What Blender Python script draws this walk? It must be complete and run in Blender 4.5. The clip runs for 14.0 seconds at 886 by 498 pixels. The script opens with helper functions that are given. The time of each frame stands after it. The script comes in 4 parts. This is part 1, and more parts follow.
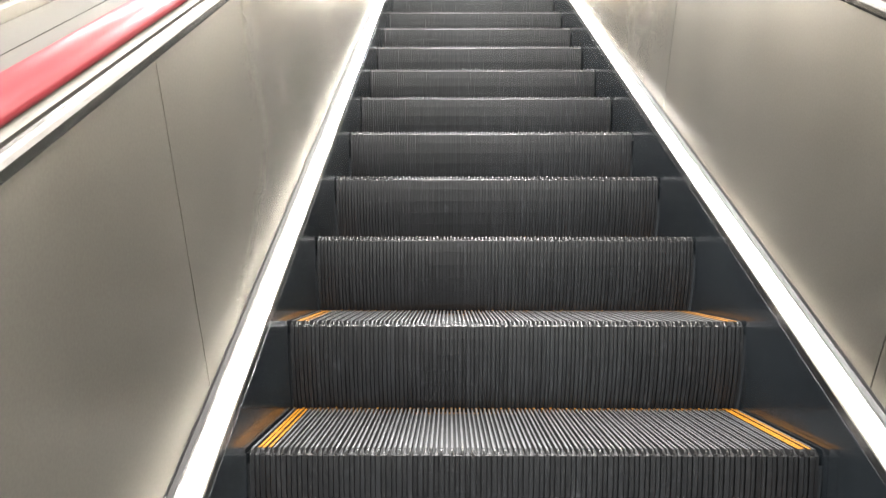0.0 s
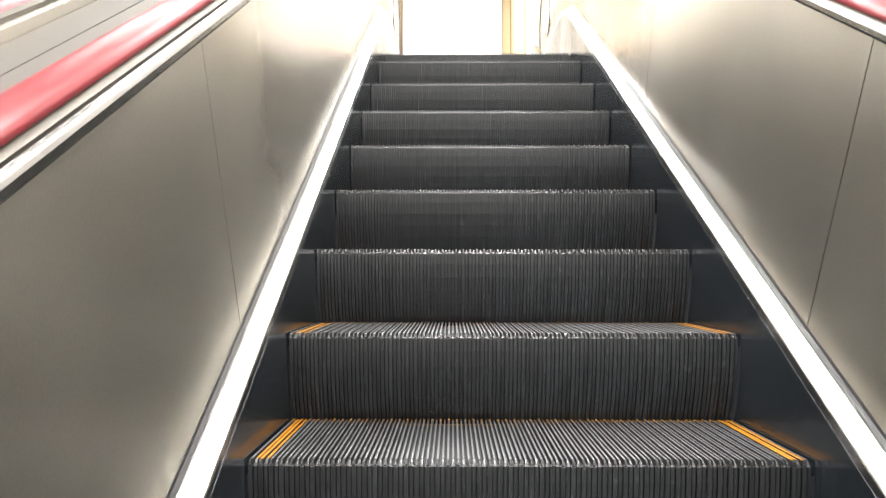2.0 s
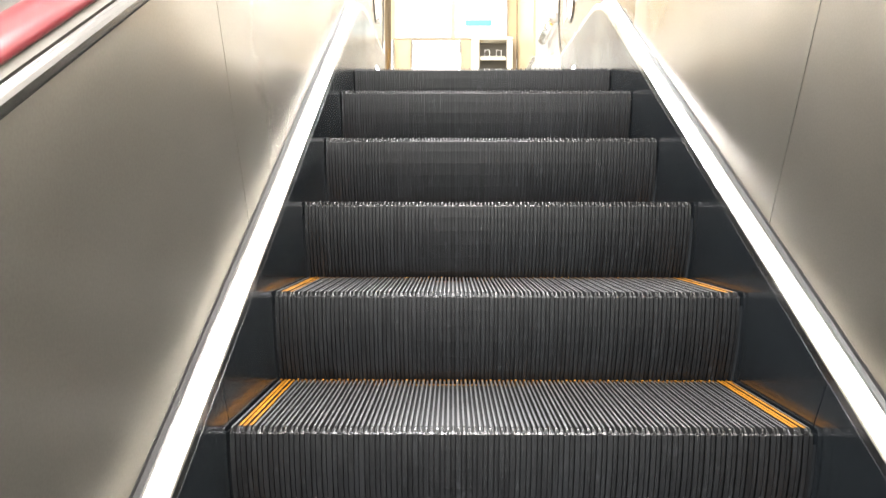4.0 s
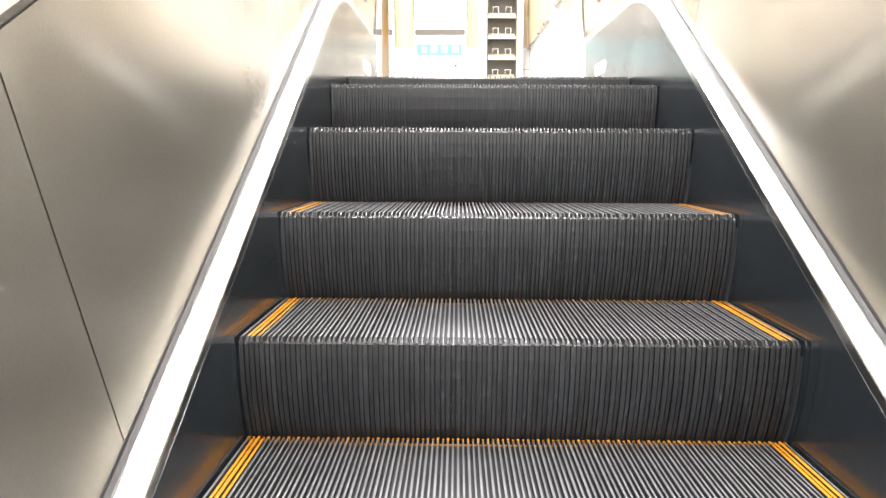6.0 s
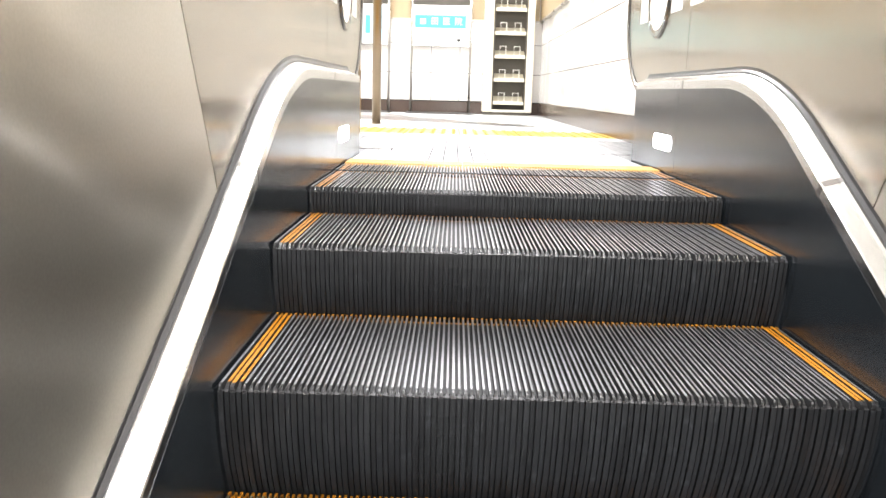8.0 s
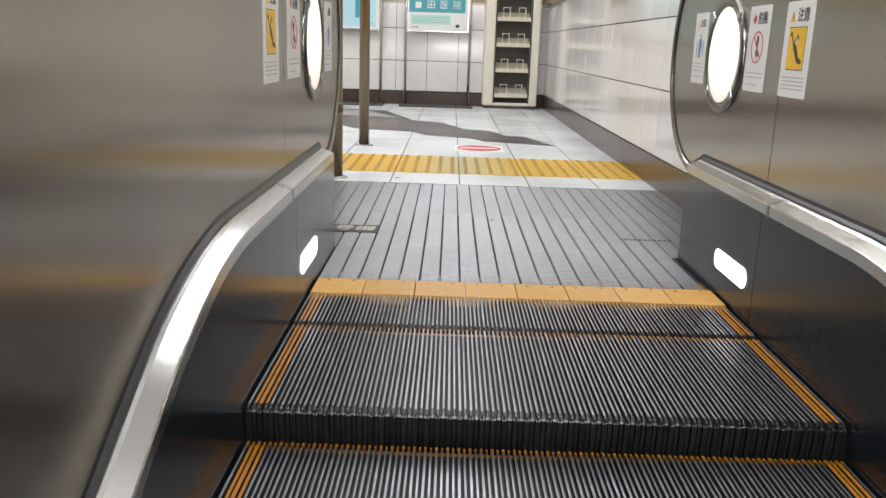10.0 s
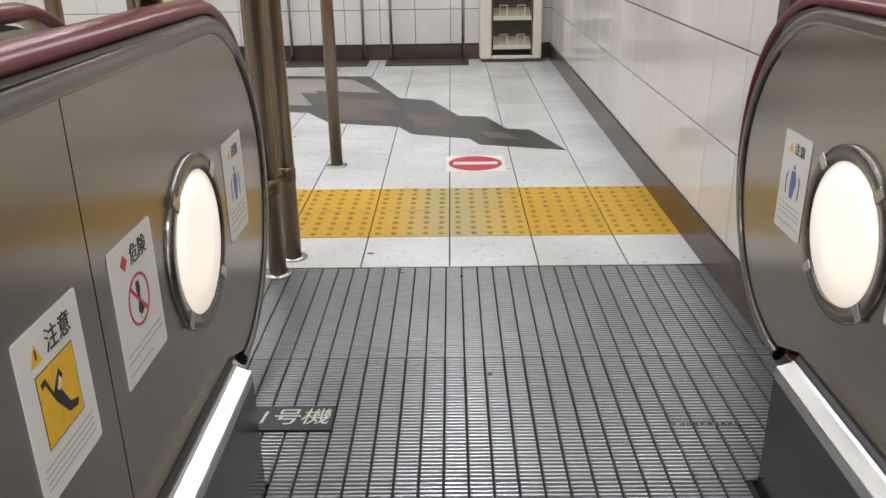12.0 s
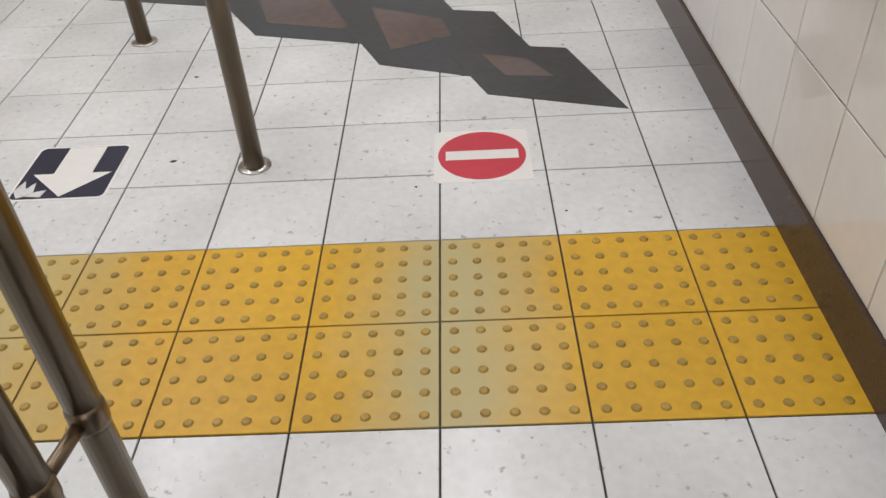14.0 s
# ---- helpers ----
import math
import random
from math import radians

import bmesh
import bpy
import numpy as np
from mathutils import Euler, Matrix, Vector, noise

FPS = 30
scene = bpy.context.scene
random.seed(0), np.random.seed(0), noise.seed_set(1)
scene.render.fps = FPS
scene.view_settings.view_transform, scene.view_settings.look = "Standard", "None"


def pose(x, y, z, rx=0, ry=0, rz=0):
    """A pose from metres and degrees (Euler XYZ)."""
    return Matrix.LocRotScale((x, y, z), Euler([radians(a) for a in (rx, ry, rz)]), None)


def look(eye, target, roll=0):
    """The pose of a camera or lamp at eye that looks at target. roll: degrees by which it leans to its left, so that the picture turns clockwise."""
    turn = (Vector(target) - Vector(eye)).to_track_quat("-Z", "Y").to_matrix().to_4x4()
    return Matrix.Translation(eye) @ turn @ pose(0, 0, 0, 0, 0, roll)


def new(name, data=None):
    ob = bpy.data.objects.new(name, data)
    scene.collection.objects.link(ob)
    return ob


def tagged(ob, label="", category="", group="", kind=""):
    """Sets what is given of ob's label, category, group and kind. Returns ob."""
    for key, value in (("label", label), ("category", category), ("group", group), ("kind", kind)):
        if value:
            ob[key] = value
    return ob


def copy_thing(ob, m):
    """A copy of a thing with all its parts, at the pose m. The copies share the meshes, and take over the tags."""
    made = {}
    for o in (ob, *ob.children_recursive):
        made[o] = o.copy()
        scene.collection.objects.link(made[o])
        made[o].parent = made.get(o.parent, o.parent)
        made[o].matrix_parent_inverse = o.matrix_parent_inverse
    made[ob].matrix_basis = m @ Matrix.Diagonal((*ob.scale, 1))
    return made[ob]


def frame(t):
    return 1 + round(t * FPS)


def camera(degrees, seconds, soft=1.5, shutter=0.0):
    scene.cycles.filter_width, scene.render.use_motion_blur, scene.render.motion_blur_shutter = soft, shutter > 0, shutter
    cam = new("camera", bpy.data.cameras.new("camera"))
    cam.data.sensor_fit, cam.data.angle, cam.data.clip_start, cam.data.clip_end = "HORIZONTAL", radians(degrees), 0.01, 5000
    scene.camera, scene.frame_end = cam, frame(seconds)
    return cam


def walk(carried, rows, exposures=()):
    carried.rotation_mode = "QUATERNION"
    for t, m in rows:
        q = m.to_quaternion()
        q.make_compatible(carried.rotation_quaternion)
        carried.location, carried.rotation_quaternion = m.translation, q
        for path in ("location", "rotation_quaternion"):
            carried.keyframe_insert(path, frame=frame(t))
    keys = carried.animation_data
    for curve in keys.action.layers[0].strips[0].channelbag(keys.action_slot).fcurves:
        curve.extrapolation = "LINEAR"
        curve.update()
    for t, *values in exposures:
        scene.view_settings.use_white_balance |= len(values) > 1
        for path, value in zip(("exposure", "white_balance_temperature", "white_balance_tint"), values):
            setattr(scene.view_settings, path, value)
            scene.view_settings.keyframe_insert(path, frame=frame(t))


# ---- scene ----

# ================= camera =================
STEP_RUN, STEP_RISE = 0.36, 0.196      # the climb of one step on the incline
cam = camera(57.0, 14.0, soft=1.5)


def ride(t, n, eye, target, roll):
    """A pose of the climb: eye and target against the nosing of a step that lies n steps below the top one."""
    o = Vector((0, -0.683 - n * STEP_RUN, 0.1857 - n * STEP_RISE))
    return t, look(Vector(eye) + o, Vector(target) + o, roll)


def arrive(t, eye, target, roll):
    o = Vector((-0.123, 1.9, 0))
    return t, look(Vector(eye) + o, Vector(target) + o, roll)


PATH = [
    ride(0.0, 12, (-0.1479, -1.4200, 0.3229), (-0.1626, 0.5797, 0.3557), 0.07),
    ride(0.5, 11, (-0.1426, -1.4368, 0.3289), (-0.1544, 0.5618, 0.4020), -0.03),
    ride(1.0, 10, (-0.1411, -1.4556, 0.3279), (-0.1543, 0.5421, 0.4232), 0.04),
    ride(1.5, 10, (-0.1407, -1.4524, 0.3269), (-0.1612, 0.5460, 0.4052), 0.04),
    ride(2.0, 9, (-0.1353, -1.4411, 0.3250), (-0.1571, 0.5578, 0.3862), 0.04),
    ride(2.5, 8, (-0.1279, -1.4389, 0.3220), (-0.1469, 0.5604, 0.3703), 0.18),
    ride(3.0, 8, (-0.1264, -1.4337, 0.3210), (-0.1418, 0.5662, 0.3293), 0.18),
    ride(3.5, 7, (-0.1220, -1.4364, 0.3220), (-0.1405, 0.5631, 0.2794), 0.08),
    ride(6.0, 4, (-0.1105, -1.4049, 0.3203), (-0.1434, 0.5816, 0.0904), 0.26),
    ride(6.5, 4, (-0.1100, -1.4017, 0.3269), (-0.1411, 0.5798, 0.0572), 0.46),
    ride(7.0, 3, (-0.1145, -1.4044, 0.3072), (-0.1428, 0.5704, -0.0077), 0.91),
    arrive(9.5, (-0.075, -3.989, 0.474), (-0.086, -2.041, 0.019), 1.8),
    arrive(10.0, (-0.051, -3.744, 0.581), (-0.058, -1.804, 0.094), 1.8),
    arrive(10.5, (-0.041, -3.537, 0.705), (-0.029, -1.605, 0.189), 1.2),
    arrive(11.0, (-0.015, -3.317, 0.824), (-0.006, -1.398, 0.261), 0.6),
    arrive(11.5, (-0.005, -3.081, 0.943), (0.008, -1.181, 0.316), 0.4),
    arrive(12.0, (0.013, -2.817, 1.060), (-0.013, -0.957, 0.327), -0.9),
    arrive(12.5, (0.022, -2.556, 1.159), (-0.038, -0.742, 0.318), -2.1),
    arrive(13.0, (0.045, -2.257, 1.224), (-0.050, -0.517, 0.244), -3.4),
    arrive(13.5, (0.062, -1.793, 1.220), (-0.029, -0.165, 0.061), -3.8),
    arrive(14.0, (0.064, -1.035, 1.281), (0.008, 0.524, 0.030), -3.6),
]
EXPOSURES = [(0.0, 2.0, 6550, 10), (1.5, 1.86, 6550, 10), (2.0, 1.66, 6550, 10), (2.5, 1.58, 6550, 10), (3.5, 1.62, 6550, 10), (6.0, 2.05, 6550, 12), (7.0, 2.0, 6500, 12), (9.5, 0.1, 6350, 11),
             (11.0, -0.45, 6200, 10), (11.5, -0.52, 6250, 11), (12.5, -0.52, 6450, 12), (13.5, -0.58, 6450, 12), (14.0, -0.82, 6550, 14)]
walk(cam, PATH, EXPOSURES)

# ================= light =================
world = bpy.data.worlds.new("world")
scene.world = world
world.use_nodes = True
world.node_tree.nodes["Background"].inputs[0].default_value = (0.9, 0.95, 1.0, 1)
world.node_tree.nodes["Background"].inputs[1].default_value = 0.05
LAMP_CEILING, LAMP_SLOPE, LAMP_NEWEL = 15.8, 22.0, 0.85


# ================= materials =================
def material(name, base, rough=0.5, metal=0.0, grain=(60, 60, 60), amount=0.12, stain=0.1, bump=0.0, spec=0.5, coat=0.0,
             rough_var=0.025, tint=None, by_piece=0.0, emit=None, space="Object", speck=0.0):
    """A surface with fine grain, broad stains, uneven gloss and fine relief."""
    m = bpy.data.materials.new(name)
    m.use_nodes = True
    nt = m.node_tree
    n, l = nt.nodes, nt.links
    b = n["Principled BSDF"]
    b.inputs["Metallic"].default_value = metal
    b.inputs["Specular IOR Level"].default_value = spec
    b.inputs["Coat Weight"].default_value = coat
    b.inputs["Coat Roughness"].default_value = 0.08
    tc = n.new("ShaderNodeTexCoord")
    mp = n.new("ShaderNodeMapping")
    mp.inputs["Scale"].default_value = grain
    l.new(tc.outputs[space], mp.inputs[0])
    fine = n.new("ShaderNodeTexNoise")
    fine.inputs["Scale"].default_value = 1.0
    fine.inputs["Detail"].default_value = 3.0
    l.new(mp.outputs[0], fine.inputs["Vector"])
    geo = n.new("ShaderNodeNewGeometry")
    broad = n.new("ShaderNodeTexNoise")
    broad.inputs["Scale"].default_value = 2.3
    broad.inputs["Detail"].default_value = 1.5
    l.new(geo.outputs["Position"], broad.inputs["Vector"])

    def ranged(sock, lo, hi):
        r = n.new("ShaderNodeMapRange")
        r.inputs["From Min"].default_value, r.inputs["From Max"].default_value = 0.2, 0.8
        r.inputs["To Min"].default_value, r.inputs["To Max"].default_value = lo, hi
        l.new(sock, r.inputs["Value"])
        return r.outputs[0]

    def times(a, c):
        x = n.new("ShaderNodeMath")
        x.operation = "MULTIPLY"
        l.new(a, x.inputs[0])
        l.new(c, x.inputs[1])
        return x.outputs[0]

    k = times(ranged(fine.outputs["Fac"], 1 - amount, 1 + amount), ranged(broad.outputs["Fac"], 1 - stain, 1 + stain * 0.6))
    if by_piece:
        oi = n.new("ShaderNodeObjectInfo")
        r = n.new("ShaderNodeMapRange")
        r.inputs["To Min"].default_value, r.inputs["To Max"].default_value = 1 - by_piece, 1 + by_piece
        l.new(oi.outputs["Random"], r.inputs["Value"])
        k = times(k, r.outputs[0])
    if speck:
        dots = n.new("ShaderNodeTexNoise")
        dots.inputs["Scale"].default_value = 42.0
        dots.inputs["Detail"].default_value = 3.0
        l.new(geo.outputs["Position"], dots.inputs["Vector"])
        r = n.new("ShaderNodeMapRange")
        r.inputs["From Min"].default_value, r.inputs["From Max"].default_value = 0.64, 0.72
        r.inputs["To Min"].default_value, r.inputs["To Max"].default_value = 1.0, 1.0 - speck
        l.new(dots.outputs["Fac"], r.inputs["Value"])
        k = times(k, r.outputs[0])
    mix = n.new("ShaderNodeMix")
    mix.data_type = "RGBA"
    mix.blend_type = "MULTIPLY"
    mix.inputs["Factor"].default_value = 1.0
    mix.inputs["A"].default_value = (*base, 1)
    l.new(k, mix.inputs["B"])
    out = mix.outputs["Result"]
    if tint:
        m2 = n.new("ShaderNodeMix")
        m2.data_type = "RGBA"
        l.new(ranged(broad.outputs["Fac"], -0.3, 0.7), m2.inputs["Factor"])
        l.new(out, m2.inputs["A"])
        m2.inputs["B"].default_value = (*tint, 1)
        out = m2.outputs["Result"]
    l.new(out, b.inputs["Base Color"])
    l.new(ranged(broad.outputs["Fac"], max(rough - rough_var, 0.03), rough + rough_var), b.inputs["Roughness"])
    if bump:
        bp = n.new("ShaderNodeBump")
        bp.inputs["Strength"].default_value = bump
        bp.inputs["Distance"].default_value = 0.002
        l.new(fine.outputs["Fac"], bp.inputs["Height"])
        l.new(bp.outputs[0], b.inputs["Normal"])
    if emit:
        b.inputs["Emission Color"].default_value = (*emit[0], 1)
        b.inputs["Emission Strength"].default_value = emit[1]
    return m


STEEL = material("brushed_steel", (0.48, 0.45, 0.40), 0.205, 1.0, (4, 220, 220), 0.06, 0.15, 0.0, rough_var=0.02)
TRIM = material("satin_trim", (0.23, 0.22, 0.21), 0.24, 1.0, (300, 8, 300), 0.06, 0.06)
ALU = material("aluminium", (0.54, 0.535, 0.52), 0.24, 1.0, (300, 8, 300), 0.06, 0.06, 0.05)
GUIDE = material("guide_metal", (0.10, 0.092, 0.078), 0.46, 0.8, (200, 6, 200), 0.08, 0.08)
DECK = material("deck_metal", (0.080, 0.074, 0.064), 0.46, 0.9, (200, 6, 200), 0.08, 0.08)
GASKET = material("black_gasket", (0.012, 0.012, 0.012), 0.55, 0.0, (60, 60, 60), 0.2, 0.2, 0.0, 0.15)
SEAL = material("glossy_rubber_seal", (0.018, 0.018, 0.019), 0.30, 0.0, (60, 60, 60), 0.15, 0.15, 0.0, 0.5)
SKIRT = material("dark_skirt", (0.010, 0.0125, 0.015), 0.20, 0.0, (30, 30, 30), 0.2, 0.2, 0.02, 0.42, rough_var=0.08)
RISER = material("step_riser", (0.0080, 0.0088, 0.0098), 0.45, 0.0, (75, 6, 5), 0.7, 0.25, 0.05, spec=0.22, speck=-1.2)
# These two groove colours hold the shade between ribs and bars.
RISER_GROOVE_SHADE = material("riser_groove_shade", (0.0042, 0.0044, 0.0050), 0.55, 0.0, (100, 20, 20), 0.3, 0.2, spec=0.16)
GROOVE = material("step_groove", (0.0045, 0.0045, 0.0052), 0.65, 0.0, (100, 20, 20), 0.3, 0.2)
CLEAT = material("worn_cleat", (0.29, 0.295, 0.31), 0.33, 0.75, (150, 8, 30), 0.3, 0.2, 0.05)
# Dark of the deep tread grooves, put into the colour.
TREAD_GROOVE = material("dark_tread_groove", (0.011, 0.0115, 0.013), 0.6, 0.0, (100, 20, 20), 0.3, 0.3)
TIP = material("worn_tip", (0.045, 0.045, 0.047), 0.33, 0.9, (400, 40, 40), 0.5, 0.1)
YELLOW = material("yellow_paint", (0.34, 0.135, 0.007), 0.42, 0.0, (60, 40, 60), 0.2, 0.2, 0.05)
# Comb teeth: darker and browner than the comb plate.
COMB_TOOTH = material("dark_comb_tooth", (0.26, 0.14, 0.035), 0.42, 0.0, (40, 60, 60), 0.2, 0.2)
COMB = material("yellow_comb", (0.56, 0.31, 0.075), 0.36, 0.0, (40, 60, 60), 0.12, 0.12, 0.04, by_piece=0.06)
RUBBER = material("red_handrail", (0.125, 0.014, 0.018), 0.31, 0.0, (40, 20, 40), 0.1, 0.15, 0.02, spec=0.4, coat=0.04)
WALLTILE = material("white_wall_tile", (0.69, 0.665, 0.63), 0.10, 0.0, (20, 20, 20), 0.03, 0.05, 0.0, 0.5, rough_var=0.03, by_piece=0.025)
GROUT = material("grey_grout", (0.045, 0.04, 0.036), 0.8)
FLOORTILE = material("white_floor_tile", (0.655, 0.67, 0.668), 0.25, 0.0, (45, 45, 45), 0.07, 0.18, 0.03, by_piece=0.045, speck=0.45)
GRANITE = material("brown_granite", (0.068, 0.044, 0.033), 0.22, 0.0, (250, 250, 250), 0.45, 0.2, 0.0, 0.3)
SLATE = material("dark_slate", (0.055, 0.056, 0.060), 0.30, 0.0, (30, 30, 30), 0.2, 0.2, 0.03)
BROWNSTONE = material("brown_stone", (0.135, 0.088, 0.076), 0.32, 0.0, (25, 25, 25), 0.25, 0.3, 0.03, tint=(0.13, 0.12, 0.118))
GREYSTONE = material("grey_stone", (0.35, 0.315, 0.30), 0.35, 0.0, (25, 25, 25), 0.2, 0.2, 0.03)
POST = material("bronze_steel", (0.19, 0.145, 0.098), 0.30, 1.0, (200, 200, 4), 0.1, 0.12, 0.03)
TUBE = material("steel_tube", (0.42, 0.40, 0.37), 0.28, 1.0, (200, 200, 6), 0.08, 0.1)
CREAM = material("cream_paint", (0.66, 0.61, 0.50), 0.42, 0.0, (20, 20, 20), 0.04, 0.08)
CREAM_IN = material("cream_shelf", (0.60, 0.55, 0.42), 0.42, 0.0, (20, 20, 20), 0.04, 0.08)
DARKBOX = material("dark_rack", (0.07, 0.06, 0.043), 0.5)
WIRE = material("white_wire", (0.75, 0.73, 0.66), 0.4)
PLASTER = material("white_plaster", (0.74, 0.73, 0.70), 0.75, 0.0, (50, 50, 50), 0.04, 0.05, 0.05)
LOWER = material("grey_floor", (0.35, 0.34, 0.33), 0.4, 0.0, (30, 30, 30), 0.1, 0.1)
PAPER = material("white_sticker", (0.72, 0.71, 0.68), 0.45, 0.0, (30, 30, 30), 0.03, 0.06)
INK = material("black_ink", (0.02, 0.02, 0.02), 0.5)
GREYINK = material("grey_print", (0.40, 0.39, 0.38), 0.5)
RED = material("red_print", (0.52, 0.035, 0.06), 0.4, 0.0, (30, 30, 30), 0.08, 0.12)
BLUEINK = material("blue_print", (0.10, 0.16, 0.36), 0.5)
NAVY = material("navy_print", (0.015, 0.02, 0.045), 0.35, 0.0, (40, 40, 40), 0.2, 0.2)
SIGNYELLOW = material("sign_yellow", (0.80, 0.47, 0.015), 0.45)
TEAL = material("teal_print", (0.05, 0.30, 0.36), 0.35)
PALEBLUE = material("pale_blue_print", (0.42, 0.64, 0.72), 0.35)
MINT = material("mint_print", (0.38, 0.66, 0.58), 0.35)
BLACKPLATE = material("black_plate", (0.025, 0.025, 0.027), 0.4)
MAT = material("dark_base", (0.05, 0.045, 0.042), 0.5, 0.0, (60, 60, 60), 0.2, 0.1)
PLATE_DULL = material("dull_floor_plate_bar", (0.50, 0.515, 0.535), 0.315, 0.68, (30, 200, 60), 0.15, 0.15, 0.0, rough_var=0.025)
PLATE = material("floor_plate_bar", (0.47, 0.485, 0.51), 0.315, 0.8, (30, 200, 60), 0.15, 0.15, 0.0, rough_var=0.025)
RING = material("polished_ring", (0.20, 0.19, 0.175), 0.24, 1.0, (60, 60, 60), 0.06, 0.08)
DIFFUSER = material("lamp_glass", (0.9, 0.88, 0.84), 0.4, emit=((1.0, 0.88, 0.73), LAMP_NEWEL))
OVAL = material("skirt_lamp_glass", (0.9, 0.9, 0.9), 0.4, emit=((0.93, 0.97, 1.0), 2.6))
DIFFUSE_WHITE = material("ceiling_diffuser", (0.85, 0.85, 0.85), 0.5)


def brushed(m, amount, haze, along=(0.0, -0.478, 0.878)):
    """Makes a metal stretch its reflections across the brushing, which follows the incline, under a soft haze of fine scratches."""
    n, l = m.node_tree.nodes, m.node_tree.links
    b = n["Principled BSDF"]
    b.inputs["Anisotropic"].default_value = amount
    c = n.new("ShaderNodeCombineXYZ")
    for k, v in enumerate(along):
        c.inputs[k].default_value = v
    l.new(c.outputs[0], b.inputs["Tangent"])
    g = n.new("ShaderNodeBsdfGlossy")
    g.inputs["Roughness"].default_value = 0.46
    l.new(b.inputs["Base Color"].links[0].from_socket, g.inputs["Color"])
    x = n.new("ShaderNodeMixShader")
    x.inputs[0].default_value = haze
    l.new(b.outputs[0], x.inputs[1])
    l.new(g.outputs[0], x.inputs[2])
    l.new(x.outputs[0], n["Material Output"].inputs["Surface"])


brushed(STEEL, 0.97, 0.33)
STEEL_UPRIGHT = material("upright_brushed_steel", (0.44, 0.405, 0.35), 0.20, 1.0, (4, 220, 220), 0.06, 0.15, 0.0, rough_var=0.02)
brushed(STEEL_UPRIGHT, 0.9, 0.22, (0.0, 1.0, 0.0))


def tactile_material():
    """Yellow warning tiles, rubbed pale where most people tread."""
    m = material("yellow_tactile_tile", (0.60, 0.345, 0.022), 0.40, 0.0, (40, 40, 40), 0.10, 0.10, 0.05, by_piece=0.06)
    nt = m.node_tree
    n, l = nt.nodes, nt.links
    b = n["Principled BSDF"]
    old = b.inputs["Base Color"].links[0].from_socket
    geo = n.new("ShaderNodeNewGeometry")
    sep = n.new("ShaderNodeSeparateXYZ")
    l.new(geo.outputs["Position"], sep.inputs[0])
    ns = n.new("ShaderNodeTexNoise")
    ns.inputs["Scale"].default_value = 5.0
    ns.inputs["Detail"].default_value = 5.0
    l.new(geo.outputs["Position"], ns.inputs["Vector"])
    fade = None
    for centre, width, strength in ((-0.10, 0.22, 0.85), (-1.22, 0.36, 0.75)):
        a = n.new("ShaderNodeMath")
        a.operation = "SUBTRACT"
        a.inputs[1].default_value = centre
        l.new(sep.outputs["X"], a.inputs[0])
        c = n.new("ShaderNodeMath")
        c.operation = "ABSOLUTE"
        l.new(a.outputs[0], c.inputs[0])
        w = n.new("ShaderNodeMath")
        w.operation = "MULTIPLY_ADD"
        w.inputs[1].default_value = 0.28
        l.new(ns.outputs["Fac"], w.inputs[0])
        l.new(c.outputs[0], w.inputs[2])
        r = n.new("ShaderNodeMapRange")
        r.inputs["From Min"].default_value, r.inputs["From Max"].default_value = width * 0.4 + 0.1, width + 0.2
        r.inputs["To Min"].default_value, r.inputs["To Max"].default_value = strength, 0.0
        l.new(w.outputs[0], r.inputs["Value"])
        if fade is None:
            fade = r.outputs[0]
        else:
            x = n.new("ShaderNodeMath")
            x.operation = "MAXIMUM"
            l.new(fade, x.inputs[0])
            l.new(r.outputs[0], x.inputs[1])
            fade = x.outputs[0]
    mix = n.new("ShaderNodeMix")
    mix.data_type = "RGBA"
    l.new(fade, mix.inputs["Factor"])
    l.new(old, mix.inputs["A"])
    mix.inputs["B"].default_value = (0.40, 0.36, 0.185, 1)
    l.new(mix.outputs["Result"], b.inputs["Base Color"])
    return m


TACTILE = tactile_material()
# Darker than the tile: the studs' shading is put into this colour.
STUD = material("shaded_stud", (0.34, 0.22, 0.040), 0.45, 0.0, (60, 60, 60), 0.3, 0.1)


# ================= mesh helpers =================
def mesh_of(name, bm, *mats, smooth=False):
    me = bpy.data.meshes.new(name)
    bmesh.ops.recalc_face_normals(bm, faces=bm.faces)
    bm.to_mesh(me)
    bm.free()
    for m in mats:
        me.materials.append(m)
    if smooth:
        for p in me.polygons:
            p.use_smooth = True
    return me


def part(name, bm, mat, parent=None, label="", smooth=False):
    """Links a bmesh (or a ready mesh) as one object, under its thing."""
    if isinstance(bm, bpy.types.Mesh):
        me = bm
    else:
        me = mesh_of(name, bm, *(mat if isinstance(mat, (tuple, list)) else (mat,)), smooth=smooth)
    ob = new(name, me)
    if parent:
        ob.parent = parent
    if label:
        tagged(ob, label)
    return ob


def thing(name, label, category, group="", m=None):
    e = tagged(new(name), label, category, group)
    e.empty_display_size = 0.1
    if m is not None:
        e.matrix_world = m
    return e


def setting(name, bm, mat, label, smooth=False):
    return tagged(part(name, bm, mat, smooth=smooth), label, "structure", kind="structure")


def box(x0, x1, y0, y1, z0, z1, bevel=0.0, bm=None, seg=1):
    own = bmesh.new()
    bmesh.ops.create_cube(own, size=1, matrix=Matrix.LocRotScale(((x0 + x1) / 2, (y0 + y1) / 2, (z0 + z1) / 2), None, (x1 - x0, y1 - y0, z1 - z0)))
    if bevel:
        bmesh.ops.bevel(own, geom=own.edges[:], offset=bevel, segments=seg, affect="EDGES", profile=0.5)
    if bm is None:
        return own
    return join(bm, own)


